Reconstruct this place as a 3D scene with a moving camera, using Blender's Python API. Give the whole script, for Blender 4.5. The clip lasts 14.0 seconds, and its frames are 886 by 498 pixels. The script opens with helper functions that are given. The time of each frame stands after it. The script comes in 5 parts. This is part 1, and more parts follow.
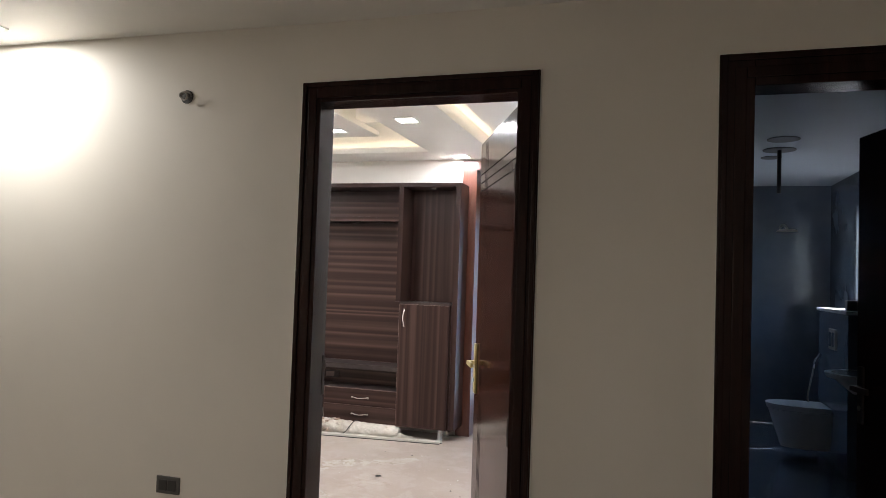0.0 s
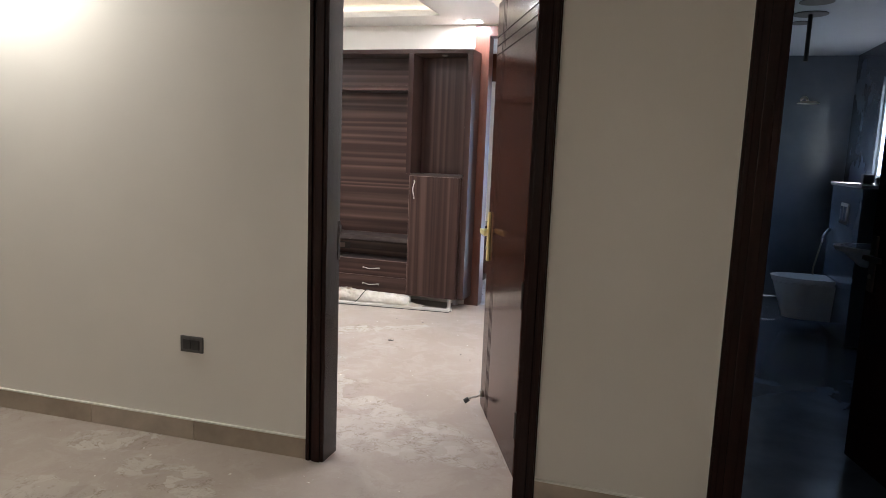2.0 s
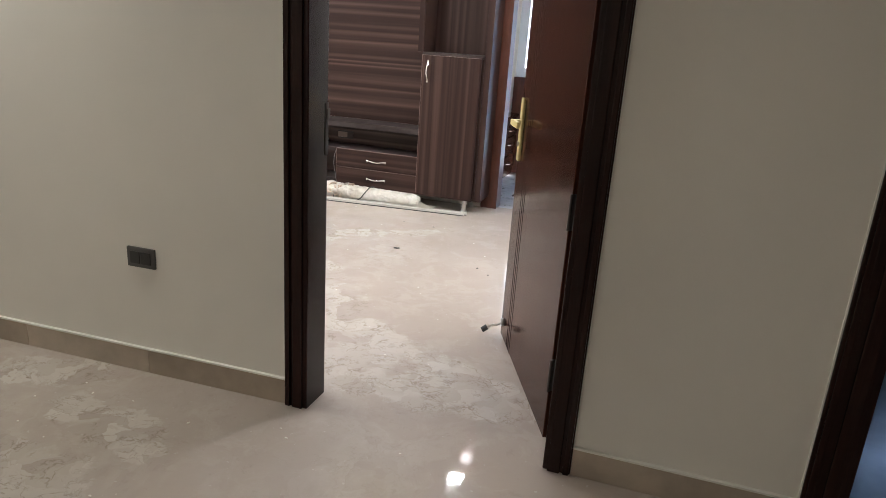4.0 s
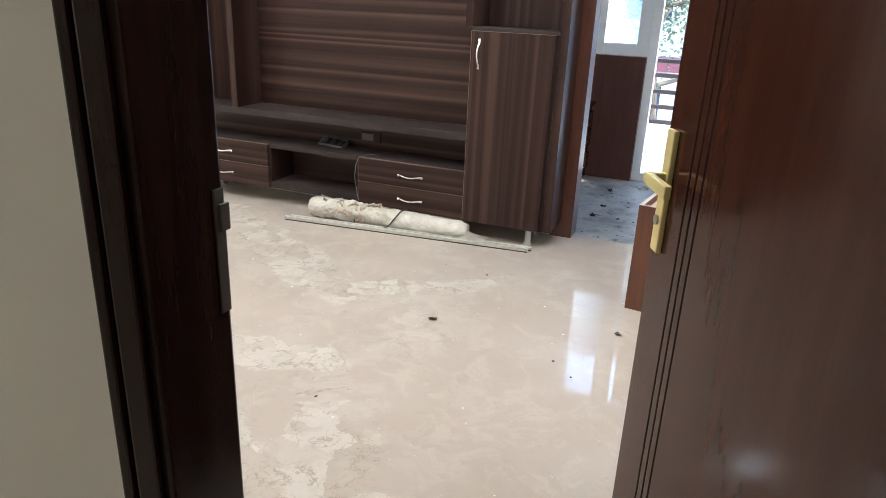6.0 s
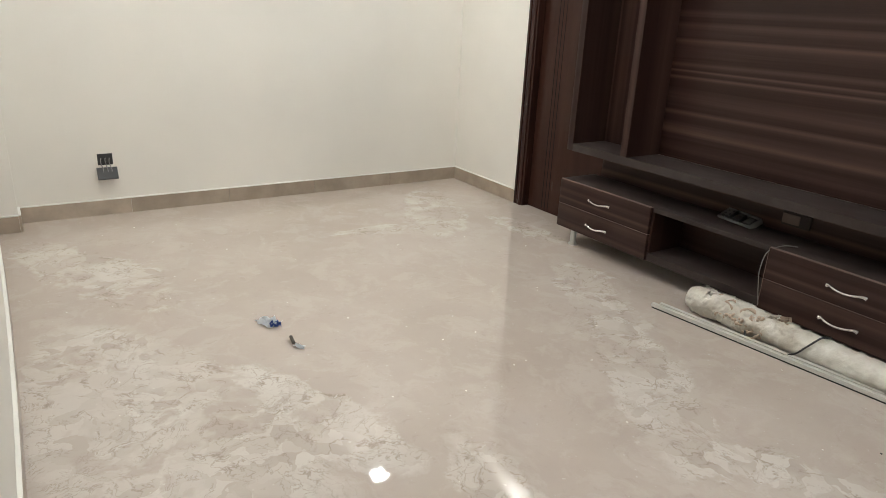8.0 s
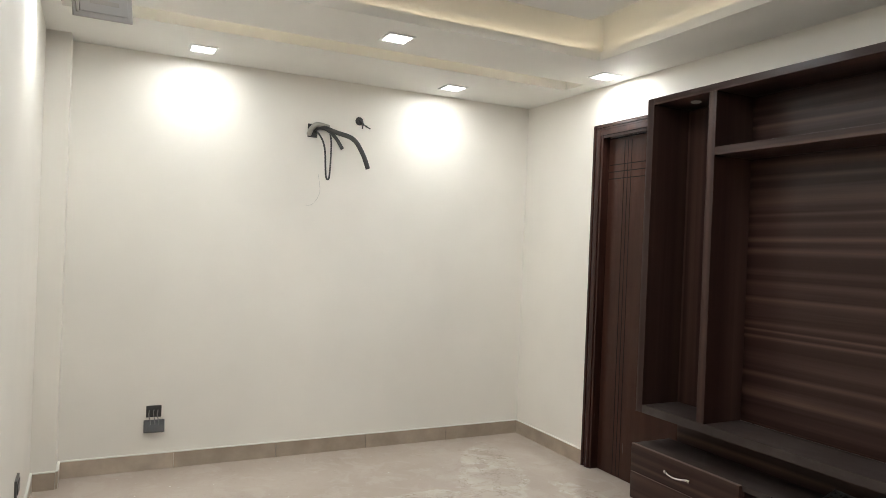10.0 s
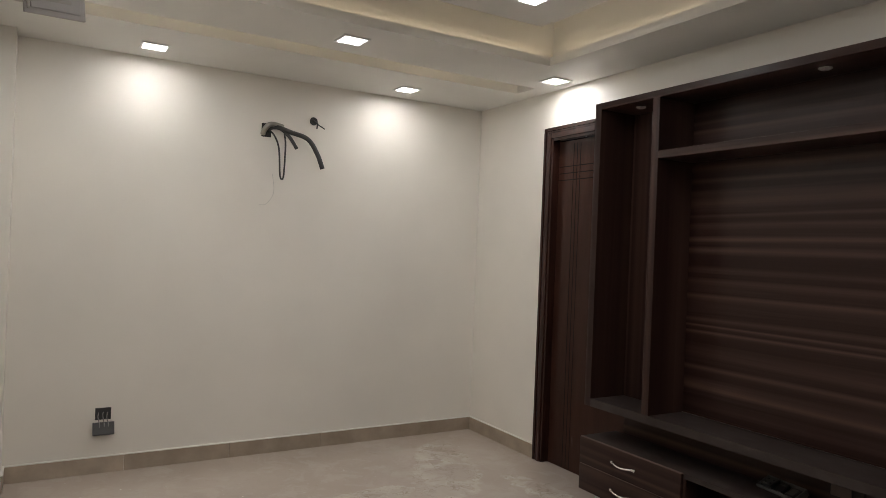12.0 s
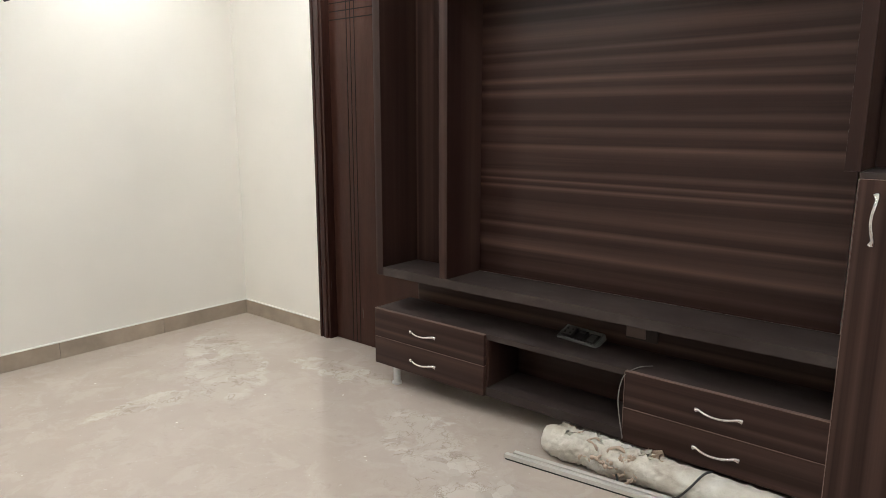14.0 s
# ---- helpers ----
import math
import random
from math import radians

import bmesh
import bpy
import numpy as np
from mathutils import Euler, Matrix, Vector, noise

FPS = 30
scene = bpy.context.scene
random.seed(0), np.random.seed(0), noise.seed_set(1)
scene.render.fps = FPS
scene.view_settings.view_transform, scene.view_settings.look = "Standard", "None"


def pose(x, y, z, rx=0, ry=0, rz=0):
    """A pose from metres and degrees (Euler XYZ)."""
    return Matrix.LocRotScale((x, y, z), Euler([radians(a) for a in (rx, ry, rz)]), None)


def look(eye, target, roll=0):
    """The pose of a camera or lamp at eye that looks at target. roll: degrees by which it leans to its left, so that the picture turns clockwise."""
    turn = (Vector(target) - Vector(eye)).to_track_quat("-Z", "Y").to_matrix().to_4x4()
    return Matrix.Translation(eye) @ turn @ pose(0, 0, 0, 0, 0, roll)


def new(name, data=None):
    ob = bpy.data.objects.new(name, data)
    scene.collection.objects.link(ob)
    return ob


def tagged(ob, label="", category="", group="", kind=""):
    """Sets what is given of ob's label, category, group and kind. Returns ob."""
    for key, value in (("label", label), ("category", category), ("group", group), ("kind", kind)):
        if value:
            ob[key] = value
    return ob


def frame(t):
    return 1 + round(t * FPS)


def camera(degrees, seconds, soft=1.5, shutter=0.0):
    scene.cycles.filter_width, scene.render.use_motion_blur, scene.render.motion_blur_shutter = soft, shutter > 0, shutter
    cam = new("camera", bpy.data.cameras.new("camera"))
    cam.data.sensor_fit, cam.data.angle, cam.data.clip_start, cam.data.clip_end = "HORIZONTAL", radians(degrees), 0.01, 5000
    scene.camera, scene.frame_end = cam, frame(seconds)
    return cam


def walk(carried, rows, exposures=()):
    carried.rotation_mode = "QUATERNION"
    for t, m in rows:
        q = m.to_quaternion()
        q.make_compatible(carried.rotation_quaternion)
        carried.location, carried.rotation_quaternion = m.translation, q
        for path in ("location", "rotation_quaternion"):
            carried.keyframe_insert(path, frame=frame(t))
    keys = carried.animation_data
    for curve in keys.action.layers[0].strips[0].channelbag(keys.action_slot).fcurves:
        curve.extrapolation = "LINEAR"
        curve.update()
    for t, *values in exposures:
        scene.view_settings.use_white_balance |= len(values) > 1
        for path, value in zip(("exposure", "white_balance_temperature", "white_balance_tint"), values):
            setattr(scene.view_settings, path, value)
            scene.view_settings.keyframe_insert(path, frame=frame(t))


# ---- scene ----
cam = camera(66.5, 14.0, soft=0.65)
ROWS = [
    (0, 0.254, -0.081, 1.442, 17.09, 2.17, -1.90),
    (0.5, 0.265, -0.105, 1.453, 17.27, 6.78, -1.65),
    (1, 0.269, -0.118, 1.477, 18.16, 10.51, -1.50),
    (1.5, 0.273, -0.108, 1.446, 17.82, 1.04, -2.12),
    (2, 0.203, -0.066, 1.391, 17.54, -8.21, -2.22),
    (2.5, 0.217, -0.043, 1.359, 17.39, -9.75, -1.95),
    (3, 0.243, 0.042, 1.324, 19.93, -12.19, -2.41),
    (3.2, 0.200, 0.138, 1.312, 19.98, -13.15, -2.91),
    (5.5, -0.420, 1.623, 1.290, 17.99, -22.52, -3.25),
    (6, -0.530, 1.960, 1.307, 22.91, -20.07, -2.37),
    (6.5, -0.660, 2.221, 1.281, 25.95, -20.50, -3.97),
    (7, -0.829, 2.447, 1.309, 27.81, -21.05, -5.18),
    (7.5, -0.912, 2.674, 1.313, 38.98, -19.81, -2.97),
    (8, -0.983, 2.779, 1.318, 57.72, -19.58, -2.62),
    (8.5, -1.084, 2.836, 1.308, 69.15, -19.10, -3.14),
    (9, -1.142, 2.901, 1.331, 68.23, -18.71, -2.15),
    (9.2, -1.145, 2.935, 1.366, 67.03, -14.30, -2.05),
    (11.5, -1.097, 2.978, 1.434, 62.46, 5.34, -2.28),
    (12, -1.082, 2.929, 1.411, 59.67, -0.07, -2.26),
    (12.5, -1.074, 3.004, 1.381, 51.11, -4.84, -2.50),
    (13, -1.128, 3.009, 1.388, 44.75, -7.19, -3.02),
    (13.5, -1.269, 3.062, 1.354, 41.39, -10.18, -2.30),
    (14, -1.523, 3.202, 1.345, 39.98, -10.94, -0.08),
]
# seconds, stops, kelvin, tint: the clip's camera sets its own brightness and balance
EXPOSURES = [(0.0, 3.34, 6080, 12), (1.0, 3.36, 6080, 12), (2.0, 3.52, 6020, 12), (3.2, 3.66, 5980, 11), (5.5, 3.5, 5900, 4), (6.1, 3.42, 5950, 4), (6.55, 3.2, 6100, 4), (7.0, 2.86, 6850, 9), (7.5, 2.78, 6780, 9),
             (8.0, 2.76, 6150, 4), (9.2, 2.76, 6150, 4), (11.5, 1.8, 6300, 8), (12.0, 1.73, 6430, 9), (12.5, 2.03, 6100, 6), (13.0, 2.43, 6080, 5), (13.5, 2.80, 6080, 5), (14.0, 2.87, 6080, 5)]
walk(cam, [(t, pose(x, y, z, 90 + pitch, roll, yaw)) for t, x, y, z, yaw, pitch, roll in ROWS], EXPOSURES)

# ---- world, sun and large lights ----
world = bpy.data.worlds.new("world")
scene.world = world
world.use_nodes = True
wn = world.node_tree
sky = wn.nodes.new("ShaderNodeTexSky")
sky.sky_type, sky.sun_disc, sky.sun_elevation, sky.sun_rotation = "NISHITA", False, radians(60), radians(73)
wn.nodes["Background"].inputs[1].default_value = 0.18
wn.links.new(sky.outputs[0], wn.nodes["Background"].inputs[0])
sun = new("sun", bpy.data.lights.new("sun", "SUN"))
sun.data.energy, sun.data.angle, sun.data.color = 2.5, radians(0.6), (1, 0.95, 0.88)
sun.matrix_world = look((6, 10, 12), (-0.5, 8, 0))


def area(name, x, y, z, size, power, color, target=None, size_y=None):
    lamp = bpy.data.lights.new(name, "AREA")
    lamp.size, lamp.energy, lamp.color = size, power, color
    if size_y:
        lamp.shape, lamp.size_y = "RECTANGLE", size_y
    ob = new(name, lamp)
    ob.matrix_world = look((x, y, z), target or (x, y + 0.0001, z - 1))
    return ob


# ---- plan ----
AY0, AY1 = 2.512, 2.628         # wall with the two doors
LX, RX = -5.545, -0.14          # living room side walls
BY = 5.845                      # living room back wall
CZ, TZ = 2.50, 2.575            # flat ceiling border and hanging centre panel
WHITE = (1.0, 0.975, 0.955)


# ---- materials ----
def material(name, base=(0.8, 0.8, 0.8), rough=0.5, metal=0.0, emit=None, strength=0.0, coat=0.0, gloss=0.5):
    m = bpy.data.materials.new(name)
    m.use_nodes = True
    b = m.node_tree.nodes["Principled BSDF"]
    b.inputs["Base Color"].default_value = (*base, 1)
    b.inputs["Roughness"].default_value, b.inputs["Metallic"].default_value = rough, metal
    b.inputs["Coat Weight"].default_value = coat
    b.inputs["Specular IOR Level"].default_value = gloss
    if emit:
        b.inputs["Emission Color"].default_value, b.inputs["Emission Strength"].default_value = (*emit, 1), strength
    return m


class Graph:
    """Short names for building a node tree."""

    def __init__(self, m):
        self.t, self.b = m.node_tree, m.node_tree.nodes["Principled BSDF"]

    def add(self, kind, **values):
        n = self.t.nodes.new("ShaderNode" + kind)
        for k, v in values.items():
            n.inputs[k.replace("_", " ")].default_value = v
        return n

    def link(self, a, b):
        self.t.links.new(a, b)

    def coords(self, scale=(1, 1, 1), turn=(0, 0, 0)):
        c, m = self.add("TexCoord"), self.add("Mapping")
        m.inputs["Scale"].default_value = scale
        m.inputs["Rotation"].default_value = [radians(a) for a in turn]
        self.link(c.outputs["Object"], m.inputs["Vector"])
        return m.outputs["Vector"]

    def noise(self, vec, scale, detail=4, rough=0.55, distort=0.0):
        n = self.add("TexNoise", Scale=scale, Detail=detail, Roughness=rough, Distortion=distort)
        self.link(vec, n.inputs["Vector"])
        return n.outputs["Fac"]

    def ramp(self, fac, stops):
        r = self.add("ValToRGB")
        while len(r.color_ramp.elements) < len(stops):
            r.color_ramp.elements.new(0.5)
        for e, (p, c) in zip(r.color_ramp.elements, stops):
            e.position, e.color = p, (*c, 1) if len(c) == 3 else c
        self.link(fac, r.inputs["Fac"])
        return r.outputs["Color"]

    def mix(self, fac, a, b, kind="MIX"):
        n = self.t.nodes.new("ShaderNodeMix")
        n.data_type, n.blend_type = "RGBA", kind
        for s, v in ((n.inputs["Factor"], fac), (n.inputs[6], a), (n.inputs[7], b)):
            if isinstance(v, bpy.types.NodeSocket):
                self.link(v, s)
            else:
                s.default_value = v if isinstance(v, float) else (*v, 1)
        return n.outputs[2]

    def grey(self, v):
        return self.ramp(v, [(0, (0, 0, 0)), (1, (1, 1, 1))])

    def bump(self, height, strength=0.1, distance=0.002):
        n = self.add("Bump", Strength=strength, Distance=distance)
        self.link(height, n.inputs["Height"])
        self.link(n.outputs["Normal"], self.b.inputs["Normal"])

    def color(self, c):
        self.link(c, self.b.inputs["Base Color"])

    def rough(self, fac, lo, hi):
        r = self.add("MapRange")
        r.inputs["To Min"].default_value, r.inputs["To Max"].default_value = lo, hi
        self.link(fac, r.inputs["Value"])
        self.link(r.outputs["Result"], self.b.inputs["Roughness"])


def paint(name, base, rough=0.55, var=0.06):
    m = material(name, base, rough)
    g = Graph(m)
    v = g.coords()
    big, fine = g.noise(v, 1.1, 3), g.noise(v, 160, 2)
    lo = tuple(c * (1 - var) for c in base)
    hi = tuple(min(1, c * (1 + var * 0.5)) for c in base)
    g.color(g.ramp(big, [(0.3, lo), (0.7, hi)]))
    g.bump(g.mix(0.25, fine, g.noise(v, 14, 3)), 0.12, 0.0015)
    return m


def wood(name, dark, light, rough=0.35, scale=(1, 1, 1), coat=0.0, streak=9.0, contrast=0.25, relief=0.05, gloss=0.5):
    """Laminate with long streaks; the grain runs along the axis whose scale is small."""
    m = material(name, light, rough, coat=coat, gloss=gloss)
    g = Graph(m)
    v = g.coords(scale)
    a = g.noise(v, streak, 3, 0.5, 0.3)
    b = g.noise(v, streak * 9, 4, 0.6)
    fac = g.mix(0.35, a, b)
    g.color(g.ramp(fac, [(0.5 - contrast * 0.7, dark), (0.5, tuple((p + q) / 2 for p, q in zip(dark, light))), (0.5 + contrast * 0.6, light)]))
    g.rough(a, rough - 0.06, rough + 0.1)
    g.bump(b, relief, 0.0008)
    return m


M_WALL = paint("cream_wall_paint", (0.778, 0.740, 0.676))
M_CEIL = paint("white_ceiling_paint", (0.78, 0.77, 0.73))
M_FRAME = wood("polished_dark_door_frame", (0.0095, 0.0038, 0.0032), (0.026, 0.0098, 0.0075), 0.2, (5, 5, 0.4), 0.0, 5.0, 0.3, 0.0, 0.22)
M_DOOR = wood("polished_brown_door_veneer", (0.038, 0.0120, 0.0070), (0.062, 0.0208, 0.0122), 0.13, (4, 4, 0.4), 0.0, 5.0, 0.4, 0.0, 0.13)
# M_FRAME again, with the living room light on it put into the colour
M_FRAME_LIT = wood("polished_dark_door_frame_lit", (0.020, 0.0085, 0.0065), (0.046, 0.019, 0.014), 0.22, (5, 5, 0.4), 0.0, 5.0, 0.3, 0.0, 0.28)
M_DOOR_DULL = wood("dull_brown_door_veneer", (0.031, 0.0128, 0.0092), (0.050, 0.0215, 0.0155), 0.22, (4, 4, 0.4), 0.0, 5.0, 0.4, 0.0, 0.2)
M_GROOVE = material("dark_groove", (0.008, 0.003, 0.002), 0.7, gloss=0.05)


def streaked(name, scale, axis, level):
    """Dark laminate with soft wavering bands, each fading up to a pale edge."""
    m = material(name, (0.03, 0.016, 0.013), 0.3, gloss=0.22)
    g = Graph(m)
    v = g.coords(scale)
    parts = g.add("SeparateXYZ")
    g.link(v, parts.inputs[0])
    sway = g.add("Math")
    sway.operation = "MULTIPLY_ADD"
    sway.inputs[1].default_value = 3.6
    g.link(g.noise(v, 3.4, 2, 0.45, 0.2), sway.inputs[0])
    phase = g.add("Math")
    phase.operation = "MULTIPLY_ADD"
    phase.inputs[1].default_value = 9.0
    g.link(parts.outputs[axis], phase.inputs[0])
    g.link(sway.outputs[0], phase.inputs[2])
    saw = g.add("Math")
    saw.operation = "FRACT"
    g.link(phase.outputs[0], saw.inputs[0])
    band = g.ramp(saw.outputs[0], [(0.0, (0.03, 0.03, 0.03)), (0.35, (0.12, 0.12, 0.12)), (0.70, (level, level, level)), (0.80, (level * 0.8, level * 0.8, level * 0.8)), (1.0, (0.03, 0.03, 0.03))])
    some = g.ramp(g.noise(v, 5.0, 2, 0.5), [(0.36, (0.25, 0.25, 0.25)), (0.60, (1, 1, 1))])
    b, c = g.noise(v, 26.0, 3, 0.5, 0.2), g.noise(v, 110.0, 3)
    col = g.mix(g.mix(1.0, band, some, "MULTIPLY"), (0.0225, 0.0097, 0.0077), (0.112, 0.064, 0.050))
    col = g.mix(g.ramp(b, [(0.50, (0, 0, 0)), (0.66, (0.16, 0.16, 0.16))]), col, (0.088, 0.053, 0.043))
    g.color(g.mix(g.ramp(c, [(0.35, (0.12, 0.12, 0.12)), (0.6, (0, 0, 0))]), col, (0.008, 0.004, 0.004)))
    g.rough(b, 0.26, 0.40)
    g.bump(c, 0.02, 0.0006)
    return m


M_UNIT_H = streaked("dark_streaked_laminate_level", (0.03, 1, 1.5), 2, 0.75)
M_UNIT_V = streaked("dark_streaked_laminate_upright", (1.5, 1, 0.02), 0, 0.5)
M_PANEL = wood("brown_veneer_panel", (0.088, 0.031, 0.017), (0.145, 0.054, 0.029), 0.35, (3, 3, 0.4))
M_LINING = wood("red_brown_veneer", (0.060, 0.020, 0.012), (0.105, 0.038, 0.024), 0.3, (3, 3, 0.4))
M_CHROME = material("chrome", (0.8, 0.8, 0.8), 0.12, 1.0)
M_LAMP = material("lit_led_panel", (1, 1, 1), 0.4, emit=(1, 0.98, 0.95), strength=1.9)
M_LED = material("warm_led_strip", (1, 0.8, 0.5), 0.5, emit=(1, 0.80, 0.57), strength=1.05)
M_WHITE = material("white_plastic", (0.75, 0.75, 0.73), 0.35)
M_UPVC = material("white_upvc", (0.78, 0.80, 0.82), 0.3)
M_BLACK = material("black_plastic", (0.02, 0.02, 0.022), 0.4)
M_TILE = material("dark_blue_bath_tile", (0.10, 0.13, 0.17), 0.22)
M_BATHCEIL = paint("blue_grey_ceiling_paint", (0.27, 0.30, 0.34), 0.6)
M_BATHFLOOR = material("dark_bath_floor", (0.06, 0.08, 0.11), 0.22)
M_SKIRT = paint("marble_skirting", (0.46, 0.38, 0.29), 0.3, 0.15)


# bands of broken stone in the slabs: the ends of each band and its half width
MARBLE_BANDS = (((-3.50, 5.28), (-2.78, 4.94), 0.15), ((-2.82, 4.96), (-2.08, 4.46), 0.17), ((-2.12, 4.46), (-1.76, 4.71), 0.10), ((-1.80, 4.69), (-1.38, 4.98), 0.06),
                ((-2.45, 3.86), (-1.80, 3.90), 0.13), ((-1.80, 3.88), (-1.64, 3.60), 0.09), ((-1.66, 3.62), (-1.38, 3.42), 0.08), ((-2.05, 3.40), (-1.50, 3.22), 0.14),
                ((-5.00, 2.84), (-4.10, 3.20), 0.19), ((-3.60, 2.92), (-2.25, 3.16), 0.36), ((-3.25, 3.34), (-2.50, 3.62), 0.15),
                ((-5.15, 5.35), (-4.45, 4.98), 0.20), ((-4.58, 4.42), (-4.52, 4.80), 0.10), ((-4.46, 5.47), (-3.88, 5.52), 0.10),
                ((-2.27, 2.28), (-1.96, 2.38), 0.11), ((-2.10, 1.80), (-1.60, 1.78), 0.18), ((-1.85, 2.22), (-1.45, 2.05), 0.10), ((-1.25, 2.88), (-0.45, 2.84), 0.22), ((-1.45, 3.32), (-0.90, 3.00), 0.14))


def marble():
    m = material("beige_breccia_marble", (0.6, 0.5, 0.4), 0.12)
    g = Graph(m)
    v = g.coords()
    n = g.add("TexNoise", Scale=2.4, Detail=5.0, Roughness=0.58)
    g.link(v, n.inputs["Vector"])
    s = g.add("VectorMath")
    s.operation = "SCALE"
    s.inputs["Scale"].default_value = 0.34
    g.link(n.outputs["Color"], s.inputs[0])
    warp = g.add("VectorMath")
    warp.operation = "ADD"
    g.link(v, warp.inputs[0])
    g.link(s.outputs[0], warp.inputs[1])
    w = warp.outputs[0]
    # plain ground with soft clouding
    ground = g.ramp(g.noise(v, 1.3, 6, 0.6), [(0.28, (0.430, 0.360, 0.309)), (0.5, (0.470, 0.398, 0.345)), (0.72, (0.512, 0.442, 0.389))])
    ground = g.mix(g.ramp(g.noise(w, 5.5, 7, 0.7, 0.6), [(0.50, (0, 0, 0)), (0.60, (0.45, 0.45, 0.45))]), ground, (0.535, 0.470, 0.418))
    ground = g.mix(g.ramp(g.noise(w, 17.0, 5, 0.7), [(0.30, (0.40, 0.40, 0.40)), (0.40, (0, 0, 0))]), ground, (0.37, 0.305, 0.258))
    # bands of broken pale fragments
    cell = g.add("TexVoronoi", Scale=5.0)
    g.link(w, cell.inputs["Vector"])
    frag = g.ramp(cell.outputs["Color"], [(0.0, (0.42, 0.352, 0.300)), (0.2, (0.51, 0.445, 0.390)), (0.6, (0.560, 0.502, 0.448)), (1.0, (0.620, 0.572, 0.520))])
    chips = g.add("TexVoronoi", Scale=14.0)
    g.link(w, chips.inputs["Vector"])
    small = g.ramp(chips.outputs["Color"], [(0.0, (0.42, 0.352, 0.300)), (0.5, (0.535, 0.475, 0.420)), (1.0, (0.615, 0.567, 0.515))])
    frag = g.mix(g.ramp(g.noise(v, 3.1, 3), [(0.42, (0, 0, 0)), (0.56, (1, 1, 1))]), frag, small)
    band = g.ramp(g.noise(g.coords((1, 1, 1), (0, 0, 35)), 0.62, 7, 0.62, 0.5), [(0.57, (0, 0, 0)), (0.61, (0.3, 0.3, 0.3)), (0.68, (0.6, 0.6, 0.6))])
    sway = g.add("TexNoise", Scale=2.6, Detail=7.0, Roughness=0.68)
    g.link(v, sway.inputs["Vector"])
    shift = g.add("VectorMath")
    shift.operation = "MULTIPLY_ADD"
    shift.inputs[1].default_value, shift.inputs[2].default_value = (0.44, 0.44, 0), (-0.22, -0.22, 0)
    g.link(sway.outputs["Color"], shift.inputs[0])
    swayed = g.add("VectorMath")
    g.link(v, swayed.inputs[0])
    g.link(shift.outputs[0], swayed.inputs[1])
    for (ax, ay), (ex, ey), half in MARBLE_BANDS:
        cx, cy, turn = (ax + ex) / 2, (ay + ey) / 2, math.degrees(math.atan2(ey - ay, ex - ax))
        a, b = math.hypot(ex - ax, ey - ay) / 2 + half, half * 1.1
        place = g.add("Mapping")
        place.vector_type = "TEXTURE"
        place.inputs["Location"].default_value = (cx, cy, 0)
        place.inputs["Rotation"].default_value = (0, 0, radians(turn))
        place.inputs["Scale"].default_value = (a, b, 1000)
        g.link(swayed.outputs[0], place.inputs["Vector"])
        far = g.add("VectorMath")
        far.operation = "LENGTH"
        g.link(place.outputs["Vector"], far.inputs[0])
        band = g.mix(1.0, band, g.ramp(far.outputs["Value"], [(0.86, (1, 1, 1)), (1.08, (0, 0, 0))]), "LIGHTEN")
    broken = g.ramp(g.noise(w, 3.2, 4, 0.6), [(0.38, (0, 0, 0)), (0.44, (1, 1, 1))])
    patch = g.mix(1.0, band, broken, "MULTIPLY")
    c = g.mix(g.mix(0.95, (0.0, 0.0, 0.0), patch), ground, frag)
    # short cracks inside the bands
    edge = g.add("TexVoronoi", Scale=7.5)
    edge.feature = "DISTANCE_TO_EDGE"
    bent = g.add("TexNoise", Scale=9.0, Detail=5.0, Roughness=0.65)
    g.link(w, bent.inputs["Vector"])
    bend = g.add("VectorMath")
    bend.operation = "MULTIPLY_ADD"
    bend.inputs[1].default_value = (0.16, 0.16, 0.16)
    g.link(bent.outputs["Color"], bend.inputs[0])
    g.link(w, bend.inputs[2])
    g.link(bend.outputs[0], edge.inputs["Vector"])
    vein = g.ramp(edge.outputs["Distance"], [(0.0, (1, 1, 1)), (0.035, (0, 0, 0))])
    gate = g.ramp(g.noise(v, 9.0, 3), [(0.46, (0, 0, 0)), (0.57, (1, 1, 1))])
    crack = g.mix(1.0, g.mix(1.0, vein, band, "MULTIPLY"), gate, "MULTIPLY")
    c = g.mix(g.mix(0.8, (0.0, 0.0, 0.0), crack), c, (0.30, 0.236, 0.184))
    # fine hairlines, dense in the bands and sparse elsewhere
    hair = g.add("TexVoronoi", Scale=19.0)
    hair.feature = "DISTANCE_TO_EDGE"
    g.link(bend.outputs[0], hair.inputs["Vector"])
    line = g.ramp(hair.outputs["Distance"], [(0.0, (1, 1, 1)), (0.045, (0, 0, 0))])
    where = g.mix(1.0, band, g.ramp(g.noise(v, 2.3, 4, 0.6), [(0.56, (0, 0, 0)), (0.64, (0.5, 0.5, 0.5))]), "LIGHTEN")
    spread = g.ramp(g.noise(v, 6.5, 4, 0.6), [(0.47, (0, 0, 0)), (0.56, (0.8, 0.8, 0.8))])
    c = g.mix(g.mix(1.0, g.mix(1.0, line, where, "MULTIPLY"), spread, "MULTIPLY"), c, (0.33, 0.268, 0.216))
    # paint flecks and dust
    c = g.mix(g.ramp(g.noise(v, 42, 2), [(0.70, (0, 0, 0)), (0.75, (0.4, 0.4, 0.4))]), c, (0.70, 0.67, 0.61))
    g.color(c)
    g.rough(g.grey(g.ramp(g.noise(v, 5.0, 8, 0.75), [(0.35, (0, 0, 0)), (0.65, (1, 1, 1))])), 0.012, 0.055)
